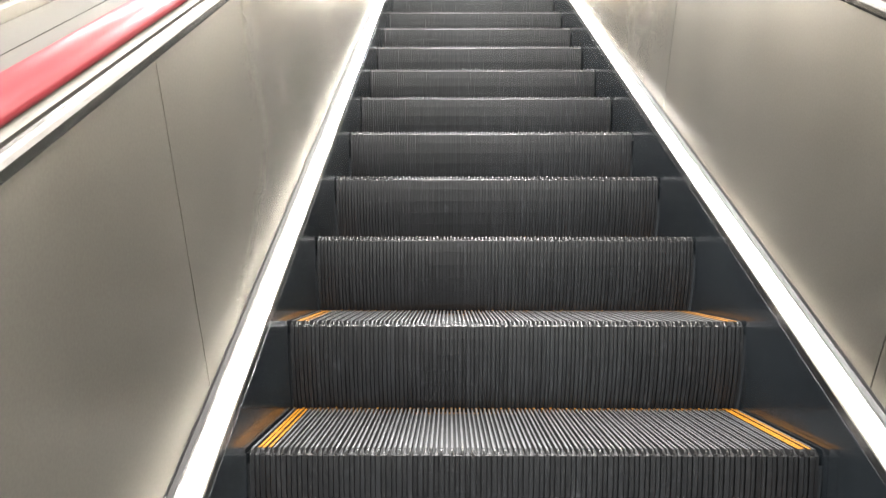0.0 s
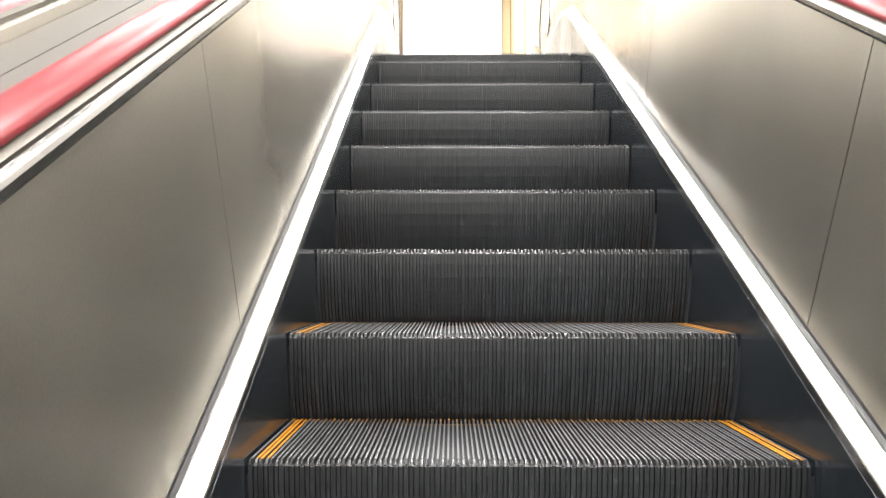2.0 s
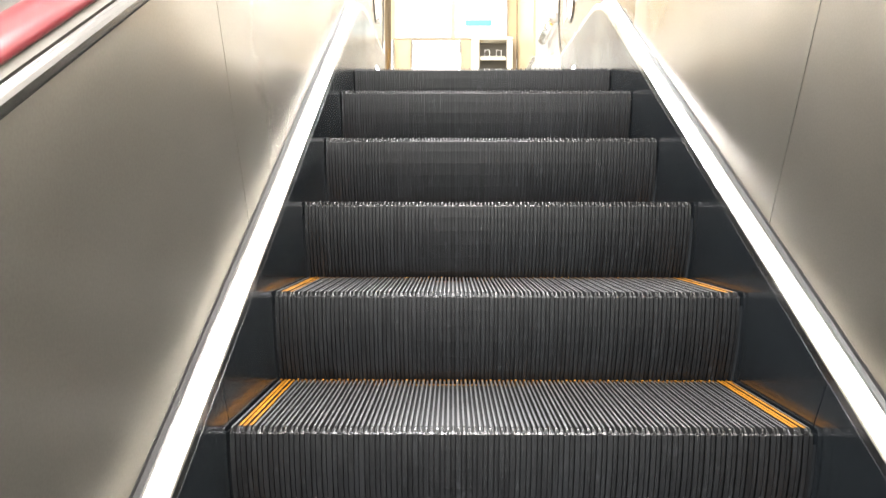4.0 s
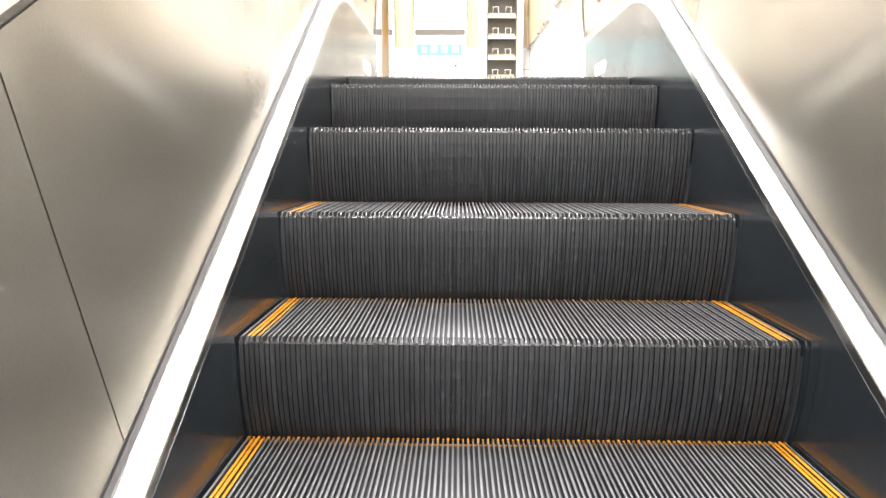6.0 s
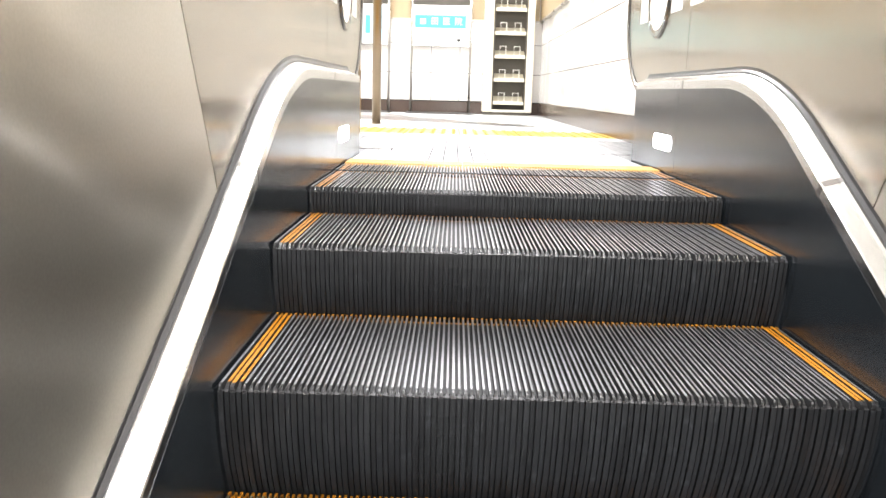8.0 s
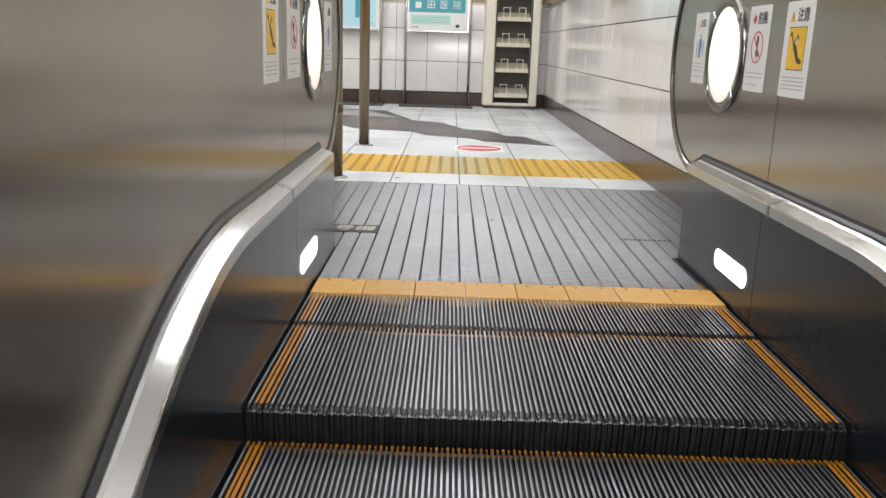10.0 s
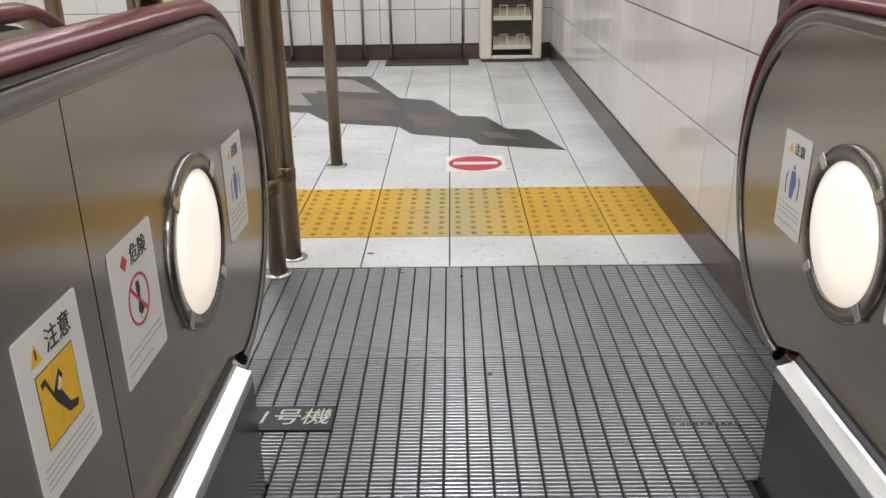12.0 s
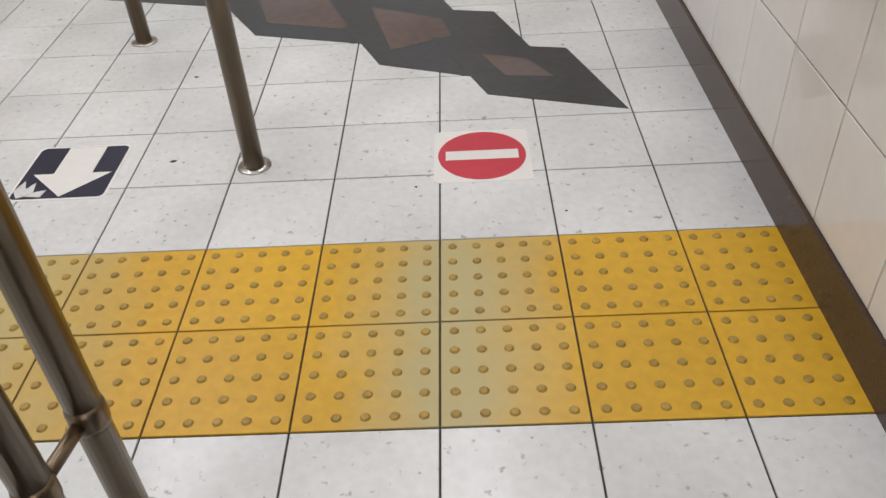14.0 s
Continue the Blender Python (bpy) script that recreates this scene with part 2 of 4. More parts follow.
def join(bm, other):
    me = bpy.data.meshes.new("tmp")
    other.to_mesh(me)
    other.free()
    bm.from_mesh(me)
    bpy.data.meshes.remove(me)
    return bm


def tube(points, r, sides=14, bm=None, caps=True):
    """A round bar along points."""
    bm = bm or bmesh.new()
    pts = [Vector(p) for p in points]
    rings = []
    for i, p in enumerate(pts):
        d = (pts[min(i + 1, len(pts) - 1)] - pts[max(i - 1, 0)]).normalized()
        up = Vector((0, 0, 1)) if abs(d.z) < 0.9 else Vector((1, 0, 0))
        a = d.cross(up).normalized()
        b = d.cross(a).normalized()
        rr = r[i] if isinstance(r, (list, tuple)) else r
        rings.append([bm.verts.new(p + (a * math.cos(k * math.tau / sides) + b * math.sin(k * math.tau / sides)) * rr) for k in range(sides)])
    for q, w in zip(rings, rings[1:]):
        for k in range(sides):
            bm.faces.new((q[k], q[(k + 1) % sides], w[(k + 1) % sides], w[k]))
    if caps:
        bm.faces.new(rings[0][::-1])
        bm.faces.new(rings[-1])
    return bm


def slab(outline, z0, z1, bm=None):
    """A flat piece with the outline (x, y), from z0 to z1."""
    bm = bm or bmesh.new()
    lo = [bm.verts.new((x, y, z0)) for x, y in outline]
    hi = [bm.verts.new((x, y, z1)) for x, y in outline]
    n = len(outline)
    bm.faces.new(hi)
    bm.faces.new(lo[::-1])
    for i in range(n):
        bm.faces.new((lo[i], lo[(i + 1) % n], hi[(i + 1) % n], hi[i]))
    return bm


def letters(name, text, size, mat, parent, m, spacing=1.0, shear=0.0, label=""):
    """Flat lettering in the built-in font as a mesh."""
    c = bpy.data.curves.new(name, "FONT")
    c.body, c.size, c.extrude, c.space_character, c.shear = text, size, 0.0004, spacing, shear
    c.align_x, c.align_y, c.resolution_u = "CENTER", "CENTER", 3
    o = bpy.data.objects.new(name, c)
    scene.collection.objects.link(o)
    me = bpy.data.meshes.new_from_object(o.evaluated_get(bpy.context.evaluated_depsgraph_get()))
    bpy.data.objects.remove(o)
    bpy.data.curves.remove(c)
    me.materials.clear()
    me.materials.append(mat)
    ob = new(name, me)
    ob.parent = parent
    ob.matrix_local = m
    if label:
        tagged(ob, label)
    return ob


# ================= the escalator's lines =================
SLOPE = math.atan(STEP_RISE / STEP_RUN)
TAN, COS, SIN = math.tan(SLOPE), math.cos(SLOPE), math.sin(SLOPE)
PITCH = STEP_RUN / COS
G_SLOPE, G_FLAT = 1.025, 1.109          # height of the balustrade on the incline and on the landing, against its nominal height
REF_FLAT, REF_R = 0.30, 1.0            # height of the skirt trim on the landing, radius of its bend
REF_KNEE = (REF_FLAT - 0.155) / TAN - 1.024
NEWEL_Y, NEWEL_Z = 0.535, 0.575
LOW_Y = -9.6


def frames_between(u0, u1, newel=None, ahead=0.0):
    """Places along the balustrade from y = u0 to y = u1 (and round the newel to an angle): base point, normal, stretch."""
    t = REF_R * math.tan(SLOPE / 2)
    a0, a1 = REF_KNEE - t * COS, REF_KNEE + t
    ys = [u0]
    if u0 < a0 < u1:
        ys.append(a0)
    for i in range(1, 25):
        y = a0 + (a1 - a0) * i / 24
        if u0 < y < u1:
            ys.append(y)
    ys.append(u1)
    out = []
    for y in ys:
        if y <= a0:
            out.append((y, REF_FLAT + (y - REF_KNEE) * TAN, -SIN, COS, G_SLOPE))
        elif y < a1:
            s = (a1 - y) / REF_R
            th = math.asin(min(s, 1))
            k = 1 - th / SLOPE
            out.append((y, REF_FLAT - REF_R * (1 - math.cos(th)), -math.sin(th), math.cos(th), G_SLOPE + (G_FLAT - G_SLOPE) * k))
        else:
            out.append((y, REF_FLAT, 0.0, 1.0, G_FLAT))
    if newel is not None:
        for i in range(1, 29):
            th = radians(90 + (newel - 90) * i / 28)
            c, s = math.cos(th), math.sin(th)
            d = NEWEL_Z - REF_FLAT
            out.append((NEWEL_Y + ahead - c * d, NEWEL_Z - s * d, c, s, G_FLAT))
    return out


def sweep(profile, frames, side, bm=None, caps=True):
    """A closed profile of (x, height) along frames; side +1 right, -1 left."""
    bm = bm or bmesh.new()
    rings = [[bm.verts.new((side * (x + (dx[0] if dx else 0.0)), y + ny * q * g, z + nz * q * g)) for x, q in profile] for y, z, ny, nz, g, *dx in frames]
    n = len(profile)
    for a, b in zip(rings, rings[1:]):
        for k in range(n):
            bm.faces.new((a[k], a[(k + 1) % n], b[(k + 1) % n], b[k]))
    if caps:
        bm.faces.new(rings[0])
        bm.faces.new(rings[-1])
    return bm


def lifted(frames, extra=0.012):
    """The handrail stands higher over the trim on the landing and round the newel."""
    return [(y, z, ny, nz, g * (0.976 + (extra + 0.024) * (g - G_SLOPE) / (G_FLAT - G_SLOPE)), -0.034 * min(max((y + 0.3) / 0.9, 0), 1)) for y, z, ny, nz, g in frames]


def sunk(frames, depth=0.14):
    """Lets a strip dive away under the handrail past the crest of the newel."""
    out = []
    for y, z, ny, nz, g, *rest in frames:
        k = min(max((ny - 0.42) / 0.5, 0.0), 1.0)
        out.append((y, z, ny, nz, g * (1 - depth * k * k * (3 - 2 * k)), *rest))
    return out


def rail_profile(cx, cq, rx, rq, n=18):
    return [(cx + rx * math.cos(k * math.tau / n), cq + rq * math.sin(k * math.tau / n) * (1 if math.sin(k * math.tau / n) > 0 else 0.7)) for k in range(n)]


PANEL_X = 0.540
SEAMS = [-8.95, -7.66, -6.37, -5.08, -3.80, -2.51, -1.21, -0.03]


def newel_outline(r, y_start, z_low, y_low, top):
    """The outline (y, z) of a newel panel."""
    pts = [(y_start, z_low), (y_low, z_low)]
    for i in range(0, 25):
        th = radians(-82 + (90 + 82) * i / 24)
        pts.append((NEWEL_Y + r * math.cos(th), NEWEL_Z + r * math.sin(th)))
    pts.append((y_start, top))
    return pts


def side_plate(outline, x0, x1):
    bm = bmesh.new()
    a = [bm.verts.new((x0, y, z)) for y, z in outline]
    b = [bm.verts.new((x1, y, z)) for y, z in outline]
    n = len(outline)
    bm.faces.new(a)
    bm.faces.new(b[::-1])
    for i in range(n):
        bm.faces.new((a[i], a[(i + 1) % n], b[(i + 1) % n], b[i]))
    return bm


def disc(y, z, r0, r1, x0, x1, n=40):
    """A ring (or, with r0 = 0, a disc) facing along x."""
    bm = bmesh.new()
    def ring(r, x):
        return [bm.verts.new((x, y + r * math.cos(k * math.tau / n), z + r * math.sin(k * math.tau / n))) for k in range(n)]
    rows = [ring(r1, x0), ring(r1, x1)]
    if r0:
        rows += [ring(r1 - (r1 - r0) * 0.35, x1 + (x1 - x0) * 0.35), ring(r0, x1), ring(r0, x0)]
    else:
        rows += [ring(r1 * 0.6, x1 + (x1 - x0) * 0.3), ring(r1 * 0.25, x1 + (x1 - x0) * 0.4)]
    for a, b in zip(rows, rows[1:]):
        for k in range(n):
            bm.faces.new((a[k], a[(k + 1) % n], b[(k + 1) % n], b[k]))
    if not r0:
        bm.faces.new(rows[-1])
    return bm


def balustrade(side, label):
    """One side of the escalator: skirt, trim, steel panels, deck, handrail and round newel."""
    e = thing("escalator_balustrade", label, "escalator balustrade", "balustrades of the escalator")
    s = side
    full = frames_between(LOW_Y, 0.445)
    for u0, u1 in ((LOW_Y, -5.6), (-5.597, -2.9), (-2.897, -0.135), (-0.132, 0.445)):
        part("skirt_panel", sweep([(0.497, -0.62), (0.497, -0.043), (0.507, -0.043), (0.507, -0.62)], frames_between(u0, u1), s), SKIRT, e, "glossy dark grey skirt panel")
    for u0, u1 in ((LOW_Y, -4.55), (-4.548, -1.12), (-1.118, -0.16), (-0.158, 0.445)):
        part("skirt_trim", sweep([(0.4975, -0.045), (0.4975, -0.024), (0.4995, -0.0215), (0.5255, -0.0130), (0.5300, -0.0095), (0.5320, -0.0095), (0.5320, -0.045)], frames_between(u0, u1), s), ALU, e, "bright aluminium skirt trim")
    for u in (-4.549, -1.119, -0.159):
        part("trim_joint", sweep([(0.4968, -0.046), (0.4968, -0.0237), (0.4992, -0.0208), (0.5256, -0.0122), (0.5300, -0.0087), (0.531, -0.046)], frames_between(u - 0.006, u + 0.006), s), TRIM, e)
    part("gasket", sweep([(0.5315, -0.016), (0.5325, -0.0065), (0.5385, -0.0015), (0.5395, 0.005), (0.550, 0.005), (0.550, -0.016)], full, s), SEAL, e, "black rubber gasket")
    part("backing", sweep([(0.556, 0.0), (0.556, 0.54), (0.566, 0.54), (0.566, 0.0)], frames_between(LOW_Y, 0.2), s), GASKET, e)
    lo = LOW_Y
    for u in SEAMS:
        if u > lo:
            part("steel_panel", sweep([(PANEL_X, 0.005), (PANEL_X, 0.541), (0.554, 0.541), (0.554, 0.005)], frames_between(lo + 0.0015, u - 0.0015), s), STEEL_UPRIGHT if u > -0.1 else STEEL, e)
            lo = u
    top = REF_FLAT + 0.541 * 1.109
    r = top - NEWEL_Z
    part("newel_panel", side_plate(newel_outline(r, lo + 0.0015, REF_FLAT + 0.0060, 0.445, top), s * PANEL_X, s * 0.554), STEEL_UPRIGHT, e, "brushed steel newel panel")
    part("newel_back", side_plate(newel_outline(r + 0.02, lo, 0.0, 0.43, top), s * 0.672, s * 0.68), STEEL, e)
    turn = frames_between(LOW_Y, NEWEL_Y, -88)
    part("top_trim", sweep([(0.5385, 0.534), (0.5345, 0.536), (0.533, 0.540), (0.533, 0.548), (0.5350, 0.553), (0.5385, 0.557), (0.5440, 0.5575), (0.5500, 0.554), (0.558, 0.546), (0.558, 0.534)], turn, s), TRIM, e, "rounded satin metal panel trim")
    part("panel_gap", sweep([(0.5385, 0.528), (0.5385, 0.5345), (0.545, 0.5345), (0.545, 0.528)], frames_between(LOW_Y, NEWEL_Y, -88)[-23:], s), GASKET, e, "black gap round the newel panel")
    part("deck", sweep([(0.558, 0.518), (0.558, 0.540), (0.584, 0.533), (0.584, 0.518)], sunk(frames_between(LOW_Y, NEWEL_Y, 0)), s), DECK, e)
    # Two solid black strips stand in for the shaded hollow under the handrail.
    part("rail_gap", sweep([(0.560, 0.520), (0.560, 0.548), (0.628, 0.548), (0.628, 0.520)], frames_between(0.1, NEWEL_Y, -88, 0.035), s), GASKET, e, "black strip for the shaded gap under the handrail")
    part("rail_bed", sweep([(0.604, 0.50), (0.604, 0.544), (0.668, 0.544), (0.668, 0.50)], lifted(frames_between(0.1, NEWEL_Y, -88, 0.106))[-26:], s), GASKET, e, "black filler for the shaded hollow under the handrail")
    part("groove", sweep([(0.584, 0.516), (0.584, 0.524), (0.590, 0.524), (0.590, 0.516)], frames_between(LOW_Y, NEWEL_Y, -88, 0.03), s), GASKET, e)
    part("handrail_guide", sweep([(0.590, 0.522), (0.590, 0.547), (0.611, 0.552), (0.664, 0.553), (0.664, 0.522)], sunk(lifted(frames_between(LOW_Y, NEWEL_Y, 0, 0.085), 0.008)), s), GUIDE, e, "pale metal handrail guide")
    part("handrail", sweep(rail_profile(0.642, 0.556, 0.040, 0.019), lifted(frames_between(LOW_Y, NEWEL_Y, -112, 0.116)), s), RUBBER, e, "dark red rubber handrail", smooth=True)
    # round lamp in the newel and the small lamp in the skirt
    ly, lz = 0.36, 0.575
    lamp = part("newel_lamp", disc(ly, lz, 0.122, 0.150, s * PANEL_X, s * (PANEL_X - 0.006)), RING, e, "round steel lamp ring", smooth=True)
    part("diffuser", disc(ly, lz, 0, 0.1225, s * PANEL_X, s * (PANEL_X - 0.004)), DIFFUSER, lamp, "glowing white lamp glass", smooth=True)
    for k in range(4):
        a = radians(45 + 90 * k)
        cl = box(-0.0018, 0.0018, -0.010, 0.010, -0.014, 0.014, 0.0015)
        bmesh.ops.transform(cl, matrix=Matrix.Translation((s * (PANEL_X - 0.008), ly + 0.139 * math.cos(a), lz + 0.139 * math.sin(a))) @ Matrix.Rotation(a - math.pi / 2, 4, "X"), verts=cl.verts)
        part("clip", cl, ALU, lamp, "pale metal clip")
    oval = []
    for k in range(24):
        a = k * math.tau / 24
        oval.append((0.02 + (0.085 if math.cos(a) > 0 else -0.085) + 0.024 * math.cos(a), 0.090 + 0.024 * math.sin(a)))
    part("skirt_lamp", side_plate(oval, s * 0.499, s * 0.4945), OVAL, e, "small oval white skirt lamp")
    return e


balustrade(-1, "brushed steel escalator balustrade with red handrail and glowing round newel lamp")
balustrade(1, "brushed steel escalator balustrade with red handrail beside the tiled wall")

# outer decks beside the handrails
bm = sweep([(0.690, 0.46), (0.690, 0.520), (0.735, 0.520), (0.735, 0.46)], frames_between(LOW_Y, 0.1), 1)
setting("trim_deck_wall", bm, STEEL, "steel deck strip between the handrail and the wall")
# Same steel as the panels, coloured darker to hold down the overhead glare.
deck = thing("escalator_deck", "steel deck strip between two escalators, coloured darker against lamp glare", "escalator deck")
part("deck_sheet", sweep([(0.682, 0.46), (0.682, 0.525), (0.775, 0.525), (0.775, 0.46)], frames_between(LOW_Y, 0.3), -1), DECK, deck)
part("deck_sheet", sweep([(0.778, 0.46), (0.778, 0.525), (0.872, 0.525), (0.872, 0.46)], frames_between(LOW_Y, 0.3), -1), DECK, deck)
near = thing("neighbouring_balustrade", "steel balustrade of the next escalator with red handrail", "escalator balustrade")
turn = frames_between(LOW_Y, NEWEL_Y, -88)
part("deck", sweep([(0.874, 0.40), (0.874, 0.545), (0.898, 0.545), (0.898, 0.40)], turn, -1), STEEL, near)
part("groove", sweep([(0.898, 0.40), (0.898, 0.538), (0.903, 0.538), (0.903, 0.40)], turn, -1), GASKET, near)
part("handrail_guide", sweep([(0.903, 0.40), (0.903, 0.552), (0.928, 0.554), (0.978, 0.554), (0.978, 0.40)], turn, -1), GUIDE, near)
part("handrail", sweep(rail_profile(0.957, 0.556, 0.040, 0.019), lifted(frames_between(LOW_Y, NEWEL_Y, -112, 0.075)), -1), RUBBER, near, "dark red rubber handrail", smooth=True)
top = REF_FLAT + 0.541 * 1.109
part("steel_panel", sweep([(0.880, -0.5), (0.880, 0.541), (0.986, 0.541), (0.986, -0.5)], frames_between(LOW_Y, 0.1), -1), STEEL, near)
part("newel_panel", side_plate(newel_outline(top - NEWEL_Z, 0.1, 0.0, 0.47, top), -0.876, -0.990), STEEL, near)

# ================= steps =================
CLEATS, HALF = 108, 0.4945
CP = 2 * HALF / CLEATS
DEPTH = PITCH - 0.006


def ribbed(name, count, ids, width, rows, mats, slim=1.0):
    """A ribbed sheet in one piece. Rows run along the ribs: crest (y, z), root (y, z), the material of the crest that
    follows, and the crest of every second rib where it differs; slim narrows every second rib."""
    pitch = 2 * HALF / count
    v, f, mi = [], [], []
    cols = []
    for i in ids:
        c, w = -HALF + pitch * (i + 0.5), width * (slim if i % 2 else 1.0)
        cols += [(c - w / 2, 0, i % 2), (c - w / 2, 1, i % 2), (c + w / 2, 1, i % 2), (c + w / 2, 0, i % 2)]
    for crest, root, m, *other in rows:
        v += [(x, *((other[0] if odd and other else crest) if up else root)) for x, up, odd in cols]
    n = len(cols)
    for r in range(len(rows) - 1):
        for k in range(n - 1):
            p = r * n + k
            f.append((p, p + 1, p + n + 1, p + n))
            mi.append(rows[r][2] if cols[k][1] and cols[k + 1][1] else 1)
    me = bpy.data.meshes.new(name)
    me.from_pydata(v, [], f)
    for m in mats:
        me.materials.append(m)
    me.polygons.foreach_set("material_index", mi)
    return me


def cleat_mesh(name, ids, width, y0, y1, mats, tip=True):
    """Ribs of a tread: worn tops, flanks and roots coloured dark; every second rib ends in a bright rounded tip at the
    nosing.
    """
    h = 0.011
    if tip:
        rows = [((y0, -0.0085), (y0 + 0.006, -0.013), 2, (y0 + 0.006, -0.011)), ((y0 + 0.0006, -0.003), (y0 + 0.006, -h), 2, (y0 + 0.007, -0.007)),
                ((y0 + 0.004, 0), (y0 + 0.008, -h), 2, (y0 + 0.012, -0.0012)), ((y0 + 0.0105, 0), (y0 + 0.0125, -h), 0, (y0 + 0.018, -0.0012))]
    else:
        rows = [((y0, 0), (y0, -h), 0)]
    return ribbed(name, CLEATS, ids, width, rows + [((y1, 0), (y1, -h), 0, (y1, -0.0012)), ((y1, -h), (y1, -h), 0)], mats, 0.82)


def riser_mesh():
    """The ribbed, curved front of a step, every second rib set back; the ribs start with worn ends between the tread's tips."""
    rows = []
    for q in (0.0085, 0.0118, 0.017, 0.04, 0.075, 0.11, 0.145, 0.18, 0.21, 0.24):
        y = PITCH - math.sqrt(PITCH ** 2 - q ** 2) + (0.004 if q < 0.01 else 0.0005)
        rows.append(((y, -q), (y + 0.008, -q), 2 if q < 0.01 else 0, (y + 0.0022, -q)))
    return ribbed("riser", CLEATS, range(CLEATS), CP * 0.86, rows, (RISER, RISER_GROOVE_SHADE, TIP), 0.76)


step = thing("escalator_step", "dark ribbed metal escalator step with yellow edge lines", "escalator step", "steps of the escalator")
inner = [i for i in range(CLEATS) if 4 <= i < CLEATS - 4]
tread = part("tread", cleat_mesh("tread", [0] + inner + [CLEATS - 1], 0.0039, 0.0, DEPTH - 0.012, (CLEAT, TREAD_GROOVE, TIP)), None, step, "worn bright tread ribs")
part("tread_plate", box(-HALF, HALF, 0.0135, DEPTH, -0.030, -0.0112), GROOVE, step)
part("riser", riser_mesh(), None, step, "dark ribbed riser")
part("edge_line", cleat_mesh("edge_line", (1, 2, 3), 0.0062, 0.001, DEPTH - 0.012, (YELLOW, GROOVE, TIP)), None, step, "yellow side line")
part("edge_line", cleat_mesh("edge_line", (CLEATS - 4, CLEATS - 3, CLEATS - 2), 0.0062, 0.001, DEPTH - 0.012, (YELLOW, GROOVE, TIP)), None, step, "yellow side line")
part("rear_line", cleat_mesh("rear_line", range(CLEATS), 0.0044, DEPTH - 0.011, DEPTH, (YELLOW, YELLOW), tip=False), None, step, "yellow rear line")

STEP_R, STEP_KNEE = 2.0, -1.024
tl = STEP_R * math.tan(SLOPE / 2)
arc = STEP_R * SLOPE
first = True
for k in range(-19, 5):
    # distance along the track from the start of the bend
    d = ((-0.683 - 3 * STEP_RUN) - (STEP_KNEE - tl * COS)) / COS + (k) * PITCH
    if d <= 0:
        y, z = STEP_KNEE - tl * COS + d * COS, -tl * SIN + d * SIN
    elif d < arc:
        th = SLOPE - d / STEP_R
        y, z = STEP_KNEE + tl - STEP_R * math.sin(th), -STEP_R * (1 - math.cos(th))
    else:
        y, z = STEP_KNEE + tl + (d - arc), 0.0
    if y > -0.02:
        continue
    m = Matrix.Translation((0, y, z - 0.001))
    if first:
        step.matrix_world = m
        first = False
    else:
        copy_thing(step, m)

# ================= landing: comb, floor plate =================
TOOTH = mesh_of("tooth", side_plate([(-0.0005, 0.003), (-0.018, -0.003), (-0.032, -0.010), (-0.0325, -0.016), (-0.0005, -0.014)], -0.0021, 0.0021), COMB_TOOTH)
comb = thing("comb_plate", "yellow toothed comb plate at the top of the escalator", "comb plate")
for k in range(8):
    x0 = -0.492 + 0.123 * k
    c = part("comb_segment", box(x0 + 0.0008, x0 + 0.1222, 0.0, 0.121, -0.006, 0.004, 0.0012), COMB, comb)
    for j in range(14):
        part("tooth", TOOTH, None, c).location = (x0 + 0.123 * (j + 0.5) / 14, 0, 0)
    for j in (0.03, 0.092):
        part("screw", box(x0 + j - 0.003, x0 + j + 0.003, 0.097, 0.103, 0.003, 0.0052, 0.001), ALU, c)


def grid_plate(name, x0, x1, y0, y1, col, row, gap_x, gap_y, parent, label, skip=(), mat=PLATE):
    """A floor plate of raised bars between dark grooves."""
    v, f = [], []
    nx, ny = round((x1 - x0) / col), round((y1 - y0) / row)
    cw, rh = (x1 - x0) / nx, (y1 - y0) / ny
    for i in range(nx):
        for j in range(ny):
            xa, xb = x0 + cw * i + gap_x / 2, x0 + cw * (i + 1) - gap_x / 2
            ya, yb = y0 + rh * j + gap_y / 2, y0 + rh * (j + 1) - gap_y / 2
            cx, cy = (xa + xb) / 2, (ya + yb) / 2
            if any(a < cx < b and c < cy < d for a, b, c, d in skip):
                continue
            k = len(v)
            e = 0.0012
            v += [(xa, ya, -0.007), (xb, ya, -0.007), (xb, yb, -0.007), (xa, yb, -0.007), (xa + e, ya + e, 0), (xb - e, ya + e, 0), (xb - e, yb - e, 0), (xa + e, yb - e, 0)]
            f += [(k + 4, k + 5, k + 6, k + 7), (k, k + 1, k + 5, k + 4), (k + 1, k + 2, k + 6, k + 5), (k + 2, k + 3, k + 7, k + 6), (k + 3, k, k + 4, k + 7)]
    me = bpy.data.meshes.new(name)
    me.from_pydata(v, [], f)
    me.materials.append(mat)
    ob = part(name, me, None, parent, label)
    return tagged(ob, kind="stuff")


plate = thing("floor_plate", "grooved bare metal floor plate at the escalator's landing", "floor plate")
NAME_PLATE = (-0.60, -0.392, 0.655, 0.760)
part("plate_bed", box(-0.496, 0.496, 0.122, 0.47, -0.02, -0.0065), GROOVE, plate)
part("plate_bed", box(-0.745, 0.722, 0.472, 1.606, -0.02, -0.0065), GROOVE, plate)
grid_plate("bar_grid", -0.4961, 0.4824, 0.124, 0.470, 0.0515, 0.0130, 0.0050, 0.0052, plate, "ribbed metal bars")
grid_plate("bar_grid", -0.7536, 0.7399, 0.472, 0.986, 0.0515, 0.0130, 0.0056, 0.0056, plate, "ribbed metal bars", (NAME_PLATE,), PLATE_DULL)
